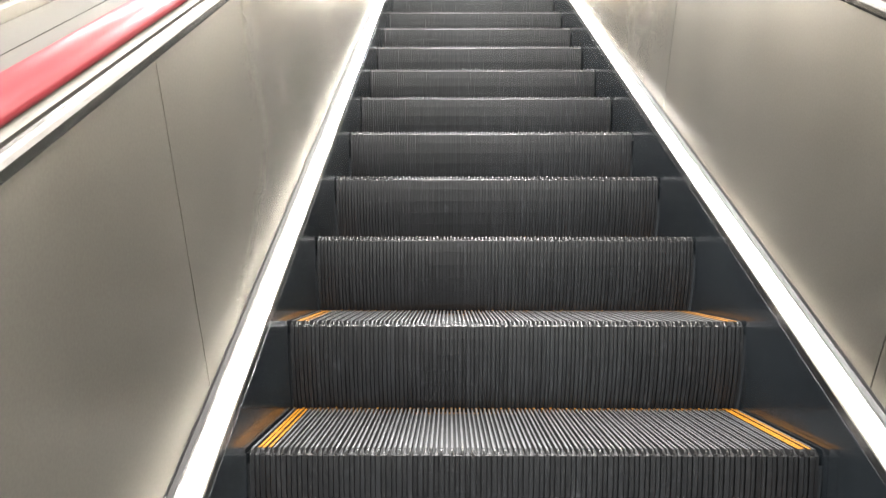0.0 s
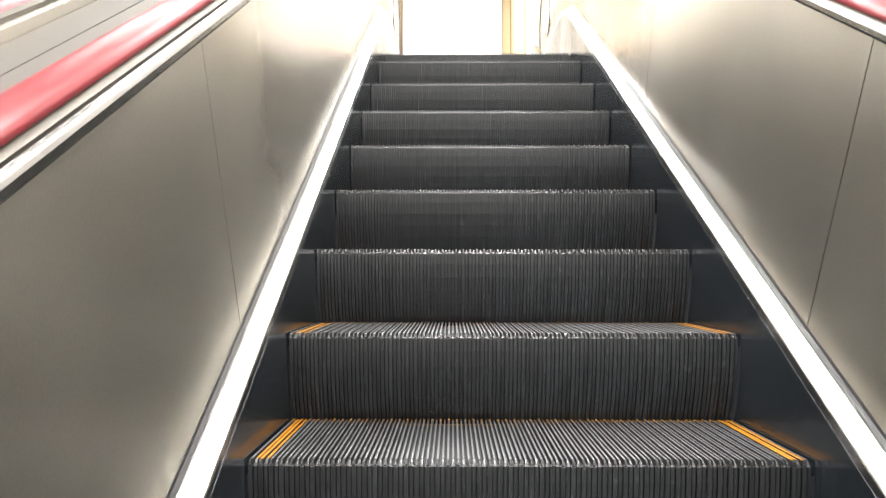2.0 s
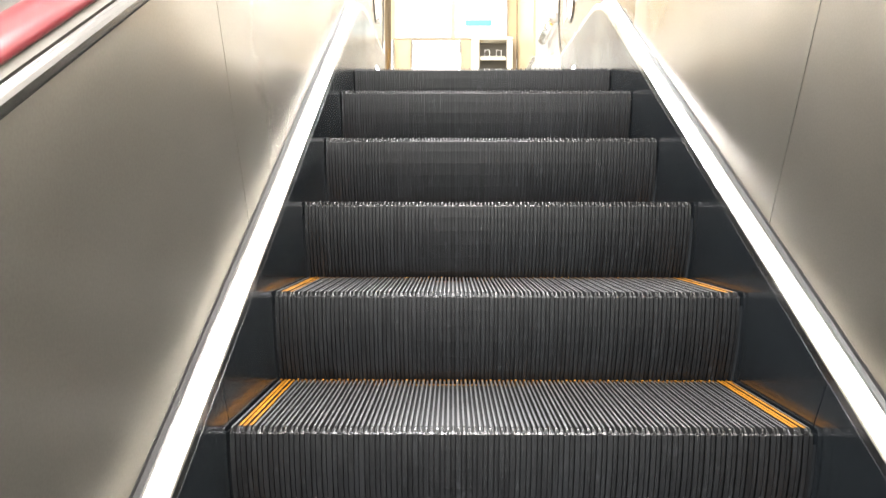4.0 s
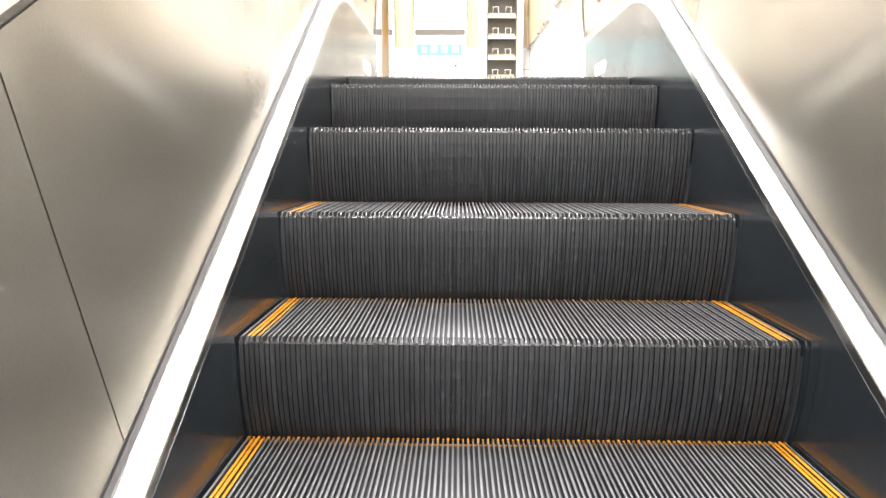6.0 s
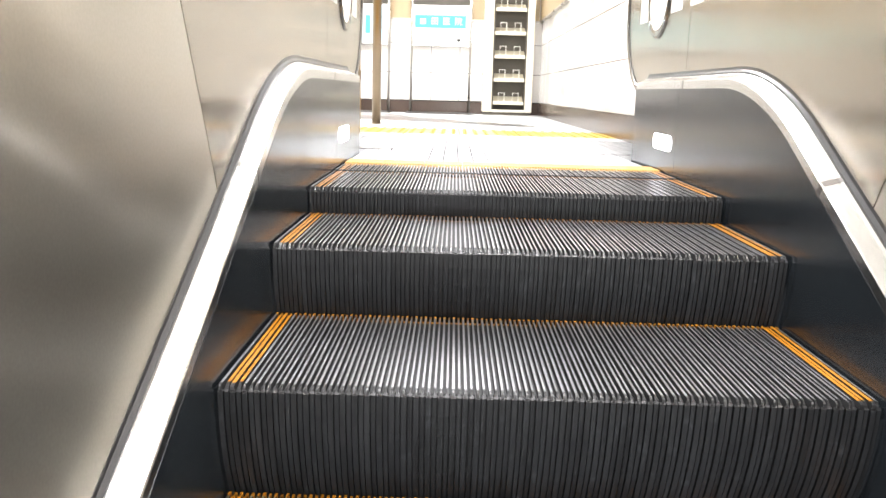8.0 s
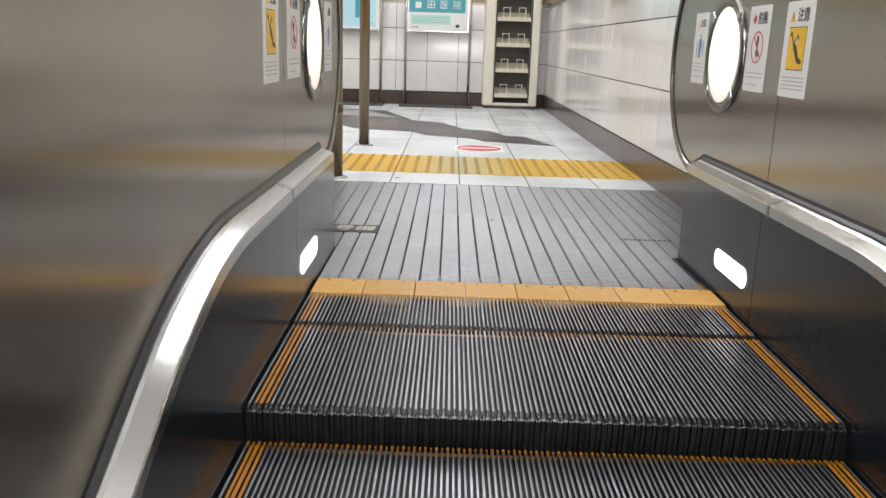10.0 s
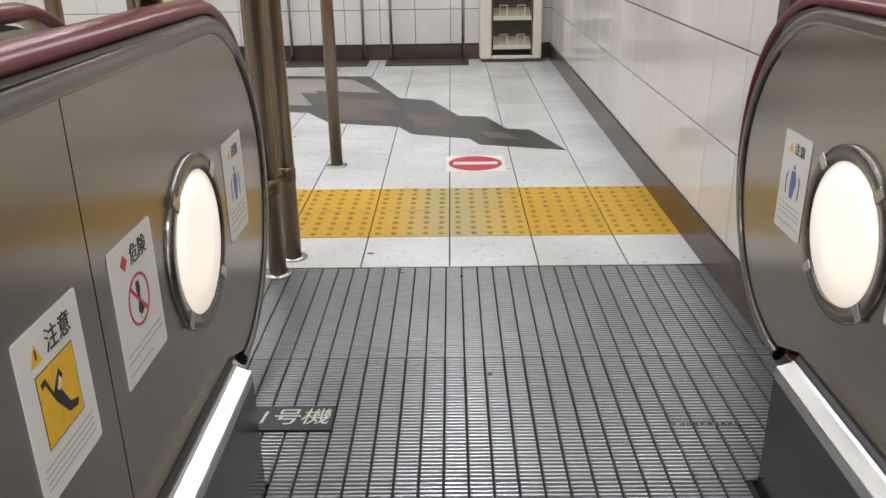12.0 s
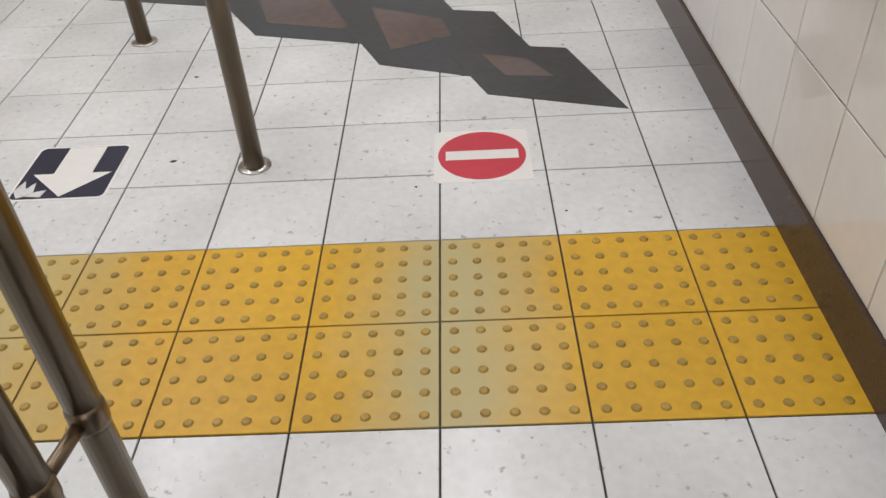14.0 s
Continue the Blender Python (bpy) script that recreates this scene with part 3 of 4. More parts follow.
grid_plate("bar_grid", -0.7536, 0.7399, 0.990, 1.604, 0.0515, 0.0130, 0.0036, 0.0030, plate, "ribbed metal bars")
for y in (1.606,):
    part("plate_edge", box(-0.735, 0.722, y, y + 0.006, -0.02, 0.0005), ALU, plate)
for x, y in ((-0.085, 1.53), (-0.085, 0.88), (-0.02, 0.90)):
    part("screw", box(x - 0.006, x + 0.006, y - 0.006, y + 0.006, -0.003, 0.0012, 0.002), DECK, plate)
sign = thing("unit_number_plate", "black plate reading one go-ki in white characters", "number plate")
part("plate_body", box(NAME_PLATE[0] + 0.002, NAME_PLATE[1] - 0.002, NAME_PLATE[2] + 0.002, NAME_PLATE[3] - 0.002, -0.003, 0.0006, 0.0005), BLACKPLATE, sign)
for ch, x in (("1", -0.560), ("号", -0.506), ("機", -0.437)):
    letters("character", ch, 0.070, WIRE, sign, pose(x, 0.707, 0.0008), 1.0, 0.15, "white character")
mark = thing("maker_mark", "pale raised maker mark on the floor plate", "maker mark")
for k in range(10):
    part("bar", box(0.386 + 0.0155 * k, 0.386 + 0.0155 * k + 0.010, 0.662, 0.675, -0.001, 0.0012, 0.0005), TRIM, mark)

# ================= rooms =================
WALL_X, FAR_Y, LEFT_X, CEIL, LOW_CEIL = 0.732, 6.25, -5.4, 3.15, 2.62
FLOOR_TOP = -0.004
setting("floor", box(LEFT_X - 0.2, WALL_X + 0.2, 1.608, FAR_Y + 0.2, -0.20, FLOOR_TOP), GROUT, "dark grout bed under the white floor tiles")
setting("floor_side", box(LEFT_X - 0.2, -1.05, 0.0, 1.606, -0.20, FLOOR_TOP + 0.003), FLOORTILE, "white tiled floor beside the escalators")
setting("floor_gap", box(-1.05, -0.747, 0.60, 1.606, -0.20, FLOOR_TOP + 0.003), FLOORTILE, "white tiled floor beside the newel")
setting("wall_east", box(WALL_X + 0.008, WALL_X + 0.2, -10.2, FAR_Y + 0.2, -5.6, CEIL + 0.1), GROUT, "tile bed of the long side wall")
setting("wall_north", box(LEFT_X - 0.2, WALL_X + 0.2, FAR_Y + 0.008, FAR_Y + 0.2, -0.2, CEIL + 0.1), GROUT, "tile bed of the end wall")
setting("wall_west", box(LEFT_X - 0.2, LEFT_X, 0.0, FAR_Y + 0.2, -0.2, CEIL + 0.1), PLASTER, "plain white side wall")
# Unseen wall, added; its grey keeps the deck reflections dim.
setting("wall_shaft", box(-2.72, -2.55, -10.2, 0.0, -5.6, CEIL + 0.1), LOWER, "plain grey closing wall added out of view beside the escalators")
setting("wall_return", box(LEFT_X - 0.2, -2.55, -0.15, 0.0, -0.2, CEIL + 0.1), PLASTER, "plain white return wall")
setting("wall_south", box(-2.72, WALL_X + 0.2, -10.2, -10.0, -5.6, 0.0), PLASTER, "plain wall at the foot of the escalator")
setting("floor_lower", box(-2.72, WALL_X + 0.2, -10.2, -7.8, -5.6, -5.0), LOWER, "grey floor at the foot of the escalator")
bm = bmesh.new()
v = [bm.verts.new(p) for p in ((-2.55, -10.2, -5.75), (-0.88, -10.2, -5.75), (-0.88, 0.02, -0.06), (-2.55, 0.02, -0.06), (-2.55, -10.2, -5.95), (-0.88, -10.2, -5.95), (-0.88, 0.02, -0.26), (-2.55, 0.02, -0.26))]
for q in ((0, 1, 2, 3), (4, 7, 6, 5), (0, 4, 5, 1), (1, 5, 6, 2), (2, 6, 7, 3), (3, 7, 4, 0)):
    bm.faces.new([v[i] for i in q])
setting("floor_shaft", bm, LOWER, "grey sloping bed of the next escalator")
setting("ceiling", box(LEFT_X - 0.2, WALL_X + 0.2, -1.2, FAR_Y + 0.2, CEIL, CEIL + 0.15), PLASTER, "plain white ceiling")
bm = bmesh.new()
h = 0.15
v = [bm.verts.new((x, y, z)) for z_off in (0, h) for x, y, z in ((-2.72, -1.2, LOW_CEIL + z_off), (0.93, -1.2, LOW_CEIL + z_off), (0.93, -10.2, LOW_CEIL - 9.0 * TAN + z_off), (-2.72, -10.2, LOW_CEIL - 9.0 * TAN + z_off))]
for q in ((0, 1, 2, 3), (4, 7, 6, 5), (0, 4, 5, 1), (1, 5, 6, 2), (2, 6, 7, 3), (3, 7, 4, 0)):
    bm.faces.new([v[i] for i in q])
setting("wall_bulkhead", box(-2.72, WALL_X + 0.2, -1.35, -1.201, LOW_CEIL + 0.001, CEIL + 0.15), PLASTER, "plain white bulkhead between the ceilings")
setting("ceiling_slope", bm, PLASTER, "plain white sloping ceiling over the escalators")


def ceiling_light(m, length, watts, tone=(0.985, 0.99, 1.0), half=0.10):
    """A long ceiling light, out of view; its lamp lies just under the diffuser."""
    e = thing("ceiling_light", "long white ceiling light out of view with lamp under its diffuser", "ceiling light", "ceiling lights", m)
    part("frame", box(-half - 0.02, half + 0.02, -length / 2 - 0.03, length / 2 + 0.03, -0.05, 0.0, 0.004), PLASTER, e)
    part("diffuser", box(-half, half, -length / 2, length / 2, -0.060, -0.0505, 0.003), DIFFUSE_WHITE, e, "white diffuser")
    lamp = bpy.data.lights.new("lamp", "AREA")
    lamp.shape, lamp.size, lamp.size_y = "RECTANGLE", 2 * half, length
    lamp.energy, lamp.color = watts * length, tone
    o = new("lamp", lamp)
    o.parent = e
    o.matrix_local = Matrix.Translation((0, 0, -0.064))
    return e


ceiling_light(Matrix.Translation((-0.05, 2.9, CEIL)), 5.4, LAMP_CEILING)
# Two more rows, unseen, added to fill the landing with light.
ceiling_light(Matrix.Translation((-2.0, 3.0, CEIL)), 5.0, LAMP_CEILING)
ceiling_light(Matrix.Translation((-3.9, 3.0, CEIL)), 5.0, LAMP_CEILING)
# The row at x = -1.40 is added, unseen, to brighten the right-hand panels.
for x, k in ((0.0, 1.0), (-1.40, 0.45)):
    for y in (-1.75, -3.35, -4.95, -6.55, -8.15):
        ceiling_light(pose(x, y, LOW_CEIL + (y + 1.2) * TAN, math.degrees(SLOPE), 0, 0) @ Matrix.Rotation(radians(90), 4, "Z"), 1.15, LAMP_SLOPE * k * 1.45, (1.0, 0.985, 0.955), 0.05)



# ================= landing: walls =================
def tile_mesh(name, w, d, mat, h=0.008, e=0.0012):
    """A flat tile w x d on the ground at its corner, with eased edges."""
    v = [(0, 0, 0), (w, 0, 0), (w, d, 0), (0, d, 0), (0, 0, h - e), (w, 0, h - e), (w, d, h - e), (0, d, h - e), (e, e, h), (w - e, e, h), (w - e, d - e, h), (e, d - e, h)]
    f = [(8, 9, 10, 11)]
    for i in range(4):
        j = (i + 1) % 4
        f += [(i, j, j + 4, i + 4), (i + 4, j + 4, j + 8, i + 8)]
    me = bpy.data.meshes.new(name)
    me.from_pydata(v, [], f)
    me.materials.append(mat)
    return me


wall_e, wall_n = bpy.data.objects["wall_east"], bpy.data.objects["wall_north"]
floor = bpy.data.objects["floor"]
ROWS = [0.131] + [0.4185 + 0.3025 * k for k in range(0, 8)]
low_tile, wall_tile = tile_mesh("low_tile", 0.2960, 0.2824, WALLTILE), tile_mesh("wall_tile", 0.2960, 0.2975, WALLTILE)
for r in range(8):
    me = low_tile if r == 0 else wall_tile
    for k in range(18):
        if r > 3 and k < 7:
            continue
        o = part("tile", me, None, wall_e)
        o.matrix_world = Matrix.Translation((WALL_X + 0.008, FAR_Y - 0.3 * k - 0.0015, ROWS[r] + 0.0015)) @ Matrix(((0, 0, -1, 0), (-1, 0, 0, 0), (0, 1, 0, 0), (0, 0, 0, 1)))
    for k in range(20):
        if r > 3:
            break
        o = part("tile", me, None, wall_n)
        o.matrix_world = Matrix.Translation((0.4845 - 0.3 * (k - 1) - 0.3 + 0.0015, FAR_Y + 0.008, ROWS[r] + 0.0015)) @ Matrix(((1, 0, 0, 0), (0, 0, -1, 0), (0, 1, 0, 0), (0, 0, 0, 1)))
setting("wall_facing", box(WALL_X + 0.001, WALL_X + 0.0075, -10.0, 0.848, -5.5, CEIL), PLASTER, "pale wall facing beside the escalator")
setting("baseboard_east", box(WALL_X - 0.010, WALL_X + 0.007, 0.62, FAR_Y - 0.006, -0.004, 0.130, 0.002), GRANITE, "dark brown polished stone baseboard")
setting("baseboard_north", box(LEFT_X, WALL_X - 0.011, FAR_Y - 0.010, FAR_Y + 0.007, -0.004, 0.120, 0.002), GRANITE, "dark brown polished stone baseboard")

TAN_PANEL = material("tan_panel", (0.40, 0.30, 0.165), 0.35, 0.0, (12, 12, 3), 0.08, 0.08)
setting("trim_upper_north", box(LEFT_X, WALL_X - 0.03, FAR_Y - 0.004, FAR_Y + 0.007, 0.968, CEIL - 0.001), TAN_PANEL, "smooth tan panelling on the upper wall")
setting("trim_upper_east", box(WALL_X - 0.024, WALL_X + 0.007, 4.15, FAR_Y - 0.005, 0.968, CEIL - 0.001), TAN_PANEL, "smooth tan panelling on the upper wall")
setting("trim_ledge", box(LEFT_X, WALL_X - 0.03, FAR_Y - 0.012, FAR_Y - 0.001, 0.950, 0.967, 0.002), TUBE, "thin steel ledge under the panelling")
setting("trim_ledge_east", box(WALL_X - 0.032, WALL_X - 0.001, 4.15, FAR_Y - 0.013, 0.950, 0.967, 0.002), TUBE, "thin steel ledge under the panelling")

# ================= landing: floor =================
floor_tile, first_row = tile_mesh("floor_tile", 0.2955, 0.2948, FLOORTILE, 0.0055), tile_mesh("first_row", 0.2955, 0.2812, FLOORTILE, 0.0055)
X_JOINT, Y_JOINT = -0.123, 1.9


def tactile_mesh():
    """A warning tile with five by five flat studs."""
    v, f, mi = [], [], []
    w, h, e = 0.2955, 0.0060, 0.0012
    v += [(0, 0, 0), (w, 0, 0), (w, w, 0), (0, w, 0), (0, 0, h - e), (w, 0, h - e), (w, w, h - e), (0, w, h - e), (e, e, h), (w - e, e, h), (w - e, w - e, h), (e, w - e, h)]
    f.append((8, 9, 10, 11))
    mi.append(0)
    for i in range(4):
        j = (i + 1) % 4
        f += [(i, j, j + 4, i + 4), (i + 4, j + 4, j + 8, i + 8)]
        mi += [0, 0]
    for a in range(5):
        for b in range(5):
            cx, cy = w * (a + 0.5) / 5, w * (b + 0.5) / 5
            k = len(v)
            n = 10
            for r, z in ((0.0118, h - 0.0005), (0.0085, h + 0.0042), (0.0060, h + 0.0048)):
                v += [(cx + r * math.cos(q * math.tau / n), cy + r * math.sin(q * math.tau / n), z) for q in range(n)]
            for ring in range(2):
                for q in range(n):
                    f.append((k + ring * n + q, k + ring * n + (q + 1) % n, k + (ring + 1) * n + (q + 1) % n, k + (ring + 1) * n + q))
                    mi.append(1)
            f.append(tuple(k + 2 * n + q for q in range(n)))
            mi.append(1)
    me = bpy.data.meshes.new("tactile_tile")
    me.from_pydata(v, [], f)
    me.materials.append(TACTILE)
    me.materials.append(STUD)
    me.polygons.foreach_set("material_index", mi)
    return me


tactile = tactile_mesh()
for i in range(-17, 3):
    for j in range(-1, 15):
        x, y = X_JOINT + 0.3 * i + 0.0013, Y_JOINT + 0.3 * j + 0.0013
        if y > FAR_Y:
            continue
        if j == -1:
            me, y = first_row, y + 0.014
        elif j in (0, 1):
            me = tactile
        else:
            me = floor_tile
        if x + 0.3 > WALL_X + 0.06:
            continue
        o = part("tactile_tile" if me is tactile else "tile", me, None, floor)
        o.matrix_world = Matrix.Translation((x, y, FLOOR_TOP - 0.001))


def flat(name, outline, mat, parent, z0, z1, label=""):
    return part(name, slab(outline, z0, z1), mat, parent, label)


# dark stone inlay of overlapping diamonds
inlay = thing("floor_inlay", "dark slate and brown stone inlay of overlapping diamonds in the floor", "floor inlay")
Z = 0.0012
DIAMONDS = (
    ("band", SLATE, ((-1.90, 5.55), (-0.742, 5.41), (-0.46, 4.53), (-0.83, 3.81), (-1.00, 4.10), (-1.78, 4.31)), 0.0),
    ("diamond", SLATE, ((-1.17, 4.77), (-0.46, 4.53), (-0.244, 4.45), (-0.07, 3.96), (-0.415, 3.69), (-0.832, 3.81)), 0.0005),
    ("diamond", SLATE, ((-0.62, 4.22), (-0.07, 3.96), (0.088, 3.925), (0.20, 3.60), (-0.021, 3.39), (-0.337, 3.51), (-0.413, 3.686)), 0.0010),
    ("diamond", SLATE, ((-0.16, 3.72), (0.19, 3.60), (0.326, 3.573), (0.466, 3.122), (0.032, 3.257), (-0.021, 3.393)), 0.0015),
    ("stone", GREYSTONE, ((-1.78, 5.40), (-0.86, 5.28), (-0.60, 4.72), (-1.08, 4.85), (-0.90, 4.30), (-1.68, 4.45)), 0.0004),
    ("stone", BROWNSTONE, ((-1.02, 4.62), (-0.52, 4.44), (-0.40, 4.03), (-0.50, 3.83), (-0.80, 3.92)), 0.0009),
    ("stone", BROWNSTONE, ((-0.40, 4.03), (-0.12, 3.88), (-0.08, 3.72), (-0.30, 3.62)), 0.0014),
    ("stone", BROWNSTONE, ((0.02, 3.56), (0.18, 3.50), (0.26, 3.36), (0.10, 3.38)), 0.0019),
)
for name, mat, pts, dz in DIAMONDS:
    flat(name, pts, mat, inlay, -0.003, Z + dz)

# floor stickers
noentry = thing("floor_sticker", "white floor sticker with red no-entry disc", "floor sticker")


def rounded(x0, x1, y0, y1, r, n=6):
    pts = []
    for cx, cy, a0 in ((x1 - r, y1 - r, 0), (x0 + r, y1 - r, 90), (x0 + r, y0 + r, 180), (x1 - r, y0 + r, 270)):
        pts += [(cx + r * math.cos(radians(a0 + 90 * k / n)), cy + r * math.sin(radians(a0 + 90 * k / n))) for k in range(n + 1)]
    return pts


flat("sheet", rounded(-0.141, 0.139, 2.753, 3.028, 0.018), PAPER, noentry, 0.0, 0.0016)
flat("disc", [(-0.001 + 0.128 * math.cos(k * math.tau / 48), 2.8905 + 0.128 * math.sin(k * math.tau / 48)) for k in range(48)], RED, noentry, 0.0, 0.0024)
flat("bar", [(-0.107, 2.866), (0.105, 2.866), (0.105, 2.913), (-0.107, 2.913)], PAPER, noentry, 0.0, 0.0032)
arrow = thing("floor_sticker", "worn navy floor sticker with white arrow pointing to the stairs", "floor sticker")
flat("sheet", rounded(-1.360, -1.072, 2.752, 3.040, 0.022), PAPER, arrow, 0.0, 0.0016)
flat("field", rounded(-1.352, -1.080, 2.760, 3.032, 0.018), NAVY, arrow, 0.0, 0.0024)
flat("arrow", [(-1.265, 3.030), (-1.150, 3.030), (-1.150, 2.885), (-1.092, 2.885), (-1.2075, 2.765), (-1.325, 2.885), (-1.265, 2.885)], PAPER, arrow, 0.0, 0.0032)
flat("scuff", [(-1.352, 2.80), (-1.335, 2.85), (-1.318, 2.81), (-1.30, 2.84), (-1.29, 2.79), (-1.255, 2.80), (-1.262, 2.765), (-1.31, 2.772), (-1.33, 2.764)], FLOORTILE, arrow, 0.0, 0.0040)

for x, y, r in ((-0.40, 1.735, 0.011), (-0.92, 2.93, 0.010), (-0.98, 3.48, 0.009), (0.21, 2.60, 0.004), (-0.19, 2.74, 0.004), (-0.28, 1.56, 0.006), (-1.75, 3.42, 0.010)):
    n = 9
    spot = tagged(flat("gum_spot", [(x + r * random.uniform(0.6, 1.25) * math.cos(k * math.tau / n), y + 0.6 * r * random.uniform(0.6, 1.2) * math.sin(k * math.tau / n)) for k in range(n)], INK, None, 0.0005, 0.0022),
                  "small black trodden spot on the white floor", "floor spot", "spots on the floor")


# ================= posts =================
def post(x, y, h=2.2, r=0.029):
    e = thing("steel_post", "round bronze-toned steel post with a floor flange", "post", "posts on the landing", Matrix.Translation((x, y, 0)))
    part("shaft", tube([(0, 0, -0.002), (0, 0, h)], r, 20), POST, e, smooth=True)
    part("flange", tube([(0, 0, 0.0), (0, 0, 0.004), (0, 0, 0.008)], [r + 0.021, r + 0.020, r + 0.004], 24), TUBE, e, "bright round floor flange", smooth=True)
    return e


P = post(-0.667, 1.71, CEIL)
for x, y in ((-0.692, 1.565), (-0.668, 2.885), (-1.255, 3.80), (-2.13, 4.43), (-0.775, 0.95), (-1.53, 2.10)):
    copy_thing(P, Matrix.Translation((x, y, 0)))
bar = thing("barrier_rail", "short round steel rail joining the posts", "barrier rail")
part("rail", tube([(-0.692, 1.565, 0.30), (-0.733, 1.22, 0.30), (-0.775, 0.95, 0.30)], 0.017, 14), TUBE, bar, smooth=True)
part("link", tube([(-0.667, 1.71, 0.30), (-0.692, 1.565, 0.30)], 0.012, 12), POST, bar, smooth=True)
for x, y in ((-0.667, 1.71), (-0.692, 1.565)):
    part("collar", tube([(x, y, 0.272), (x, y, 0.285), (x, y, 0.315), (x, y, 0.328)], [0.029, 0.032, 0.032, 0.029], 20), POST, bar, smooth=True)


# ================= poster stands =================
def poster_stand(x0, x1, label):
    e = thing("poster_stand", label, "poster stand", "poster stands at the end wall")
    y = 6.17
    part("base", box(x0 - 0.05, x1 + 0.07, 5.90, 6.225, -0.001, 0.012, 0.003), MAT, e, "dark flat base plate")
    for x in (x0 - 0.008, x1 + 0.030):
        part("pole", tube([(x, y, 0.010), (x, y, 1.56)], 0.013, 14), TUBE, e, smooth=True)
    fr = part("frame", box(x0, x1 + 0.02, y - 0.012, y + 0.018, 0.685, 1.545, 0.004), ALU, e, "slim aluminium frame")
    part("poster", box(x0 + 0.016, x1 + 0.004, y - 0.0165, y - 0.0125, 0.703, 1.092), PAPER, fr, "printed poster")
    part("poster", box(x0 + 0.016, x1 + 0.004, y - 0.0165, y - 0.0125, 1.170, 1.528), PAPER, fr, "printed poster")
    part("divider", box(x0 + 0.006, x1 + 0.014, y - 0.0185, y - 0.0125, 1.096, 1.166, 0.001), DECK, fr, "dark grey divider")
    return e, y - 0.017


st, yf = poster_stand(-0.612, -0.040, "aluminium poster stand with a teal clinic poster")
prints = [(-0.590, -0.062, 0.868, 0.995, TEAL), (-0.590, -0.062, 1.000, 1.06, PALEBLUE),
          (-0.57, -0.20, 0.760, 0.842, MINT), (-0.17, -0.085, 0.75, 0.845, PAPER)]
for x0, x1, z0, z1, m in prints:
    part("print", box(x0, x1, yf - 0.0015, yf, z0, z1), m, st)
for k in range(3):
    part("line", box(-0.56, -0.21, yf - 0.0025, yf - 0.001, 0.775 + 0.022 * k, 0.781 + 0.022 * k), GREYINK, st)
part("line", box(-0.57, -0.50, yf - 0.0025, yf - 0.001, 0.725, 0.738), GREYINK, st)
part("code", box(-0.15, -0.115, yf - 0.0025, yf - 0.001, 0.735, 0.762), INK, st)
mark_x = -0.505
part("mark", box(mark_x - 0.028, mark_x + 0.028, yf - 0.0030, yf - 0.001, 0.905, 0.960, 0.0003), PAPER, st)
for k, ch in enumerate("田医院"):
    letters("writing", ch, 0.082, PAPER, st, pose(-0.385 + 0.122 * k, yf - 0.003, 0.932, 90), 1.0, 0.0, "white characters")
st2, yf = poster_stand(-1.460, -0.885, "aluminium poster stand with a pale blue poster")
part("print", box(-1.435, -0.905, yf - 0.0015, yf, 0.72, 1.08), PALEBLUE, st2)
part("print", box(-1.10, -1.05, yf - 0.0025, yf - 0.001, 0.80, 0.98), TEAL, st2)
for k in range(3):
    part("line", box(-1.02, -0.93, yf - 0.0025, yf - 0.001, 0.75 + 0.05 * k, 0.756 + 0.05 * k), GREYINK, st2)
st3, yf = poster_stand(-2.30, -1.725, "aluminium poster stand with a plain white poster")
part("print", box(-2.27, -1.75, yf - 0.0015, yf, 0.75, 0.95), MINT, st3)


# ================= leaflet rack =================
rack = thing("leaflet_rack", "tall cream leaflet rack with empty sloping wire-fronted shelves", "leaflet rack")
RX0, RX1, RY = 0.126, 0.640, 6.02
part("plinth", box(RX0 + 0.015, RX1 - 0.015, RY + 0.02, FAR_Y - 0.012, -0.001, 0.03), DARKBOX, rack)
part("back", box(RX0 + 0.03, RX1 - 0.03, FAR_Y - 0.03, FAR_Y - 0.012, 0.03, 1.52), DARKBOX, rack)
for x0, x1 in ((RX0, RX0 + 0.098), (RX1 - 0.075, RX1)):
    part("side_panel", box(x0, x1, RY, FAR_Y - 0.012, 0.03, 1.52, 0.012, seg=2), CREAM, rack, "rounded cream side panel")
for x0, x1 in ((RX0 + 0.099, RX0 + 0.112), (RX1 - 0.089, RX1 - 0.076)):
    part("stile", box(x0, x1, RY + 0.01, RY + 0.03, 0.05, 1.50, 0.002), DARKBOX, rack)
part("bottom_rail", box(RX0 + 0.099, RX1 - 0.076, RY + 0.005, RY + 0.04, 0.03, 0.056, 0.004), CREAM, rack)
part("top_panel", box(RX0 - 0.002, RX1 + 0.002, RY - 0.002, FAR_Y - 0.012, 1.52, 1.56, 0.01), CREAM, rack)
for k in range(6):
    z = 0.107 + 0.2335 * k
    b = bmesh.new()
    prof = [(RY + 0.012, z), (RY + 0.012, z + 0.035), (RY + 0.018, z + 0.035), (RY + 0.022, z + 0.012), (FAR_Y - 0.035, z + 0.085), (FAR_Y - 0.035, z + 0.075), (RY + 0.022, z)]
    sh = part("shelf", side_plate(prof, RX0 + 0.113, RX1 - 0.09), CREAM_IN, rack, "sloping cream shelf")
    for cx in (RX0 + 0.195, RX1 - 0.175):
        w = 0.030
        part("wire_holder", tube([(cx - w, RY + 0.014, z + 0.03), (cx - w, RY + 0.006, z + 0.12), (cx + w, RY + 0.006, z + 0.12), (cx + w, RY + 0.014, z + 0.03)], 0.0045, 8), WIRE, sh)


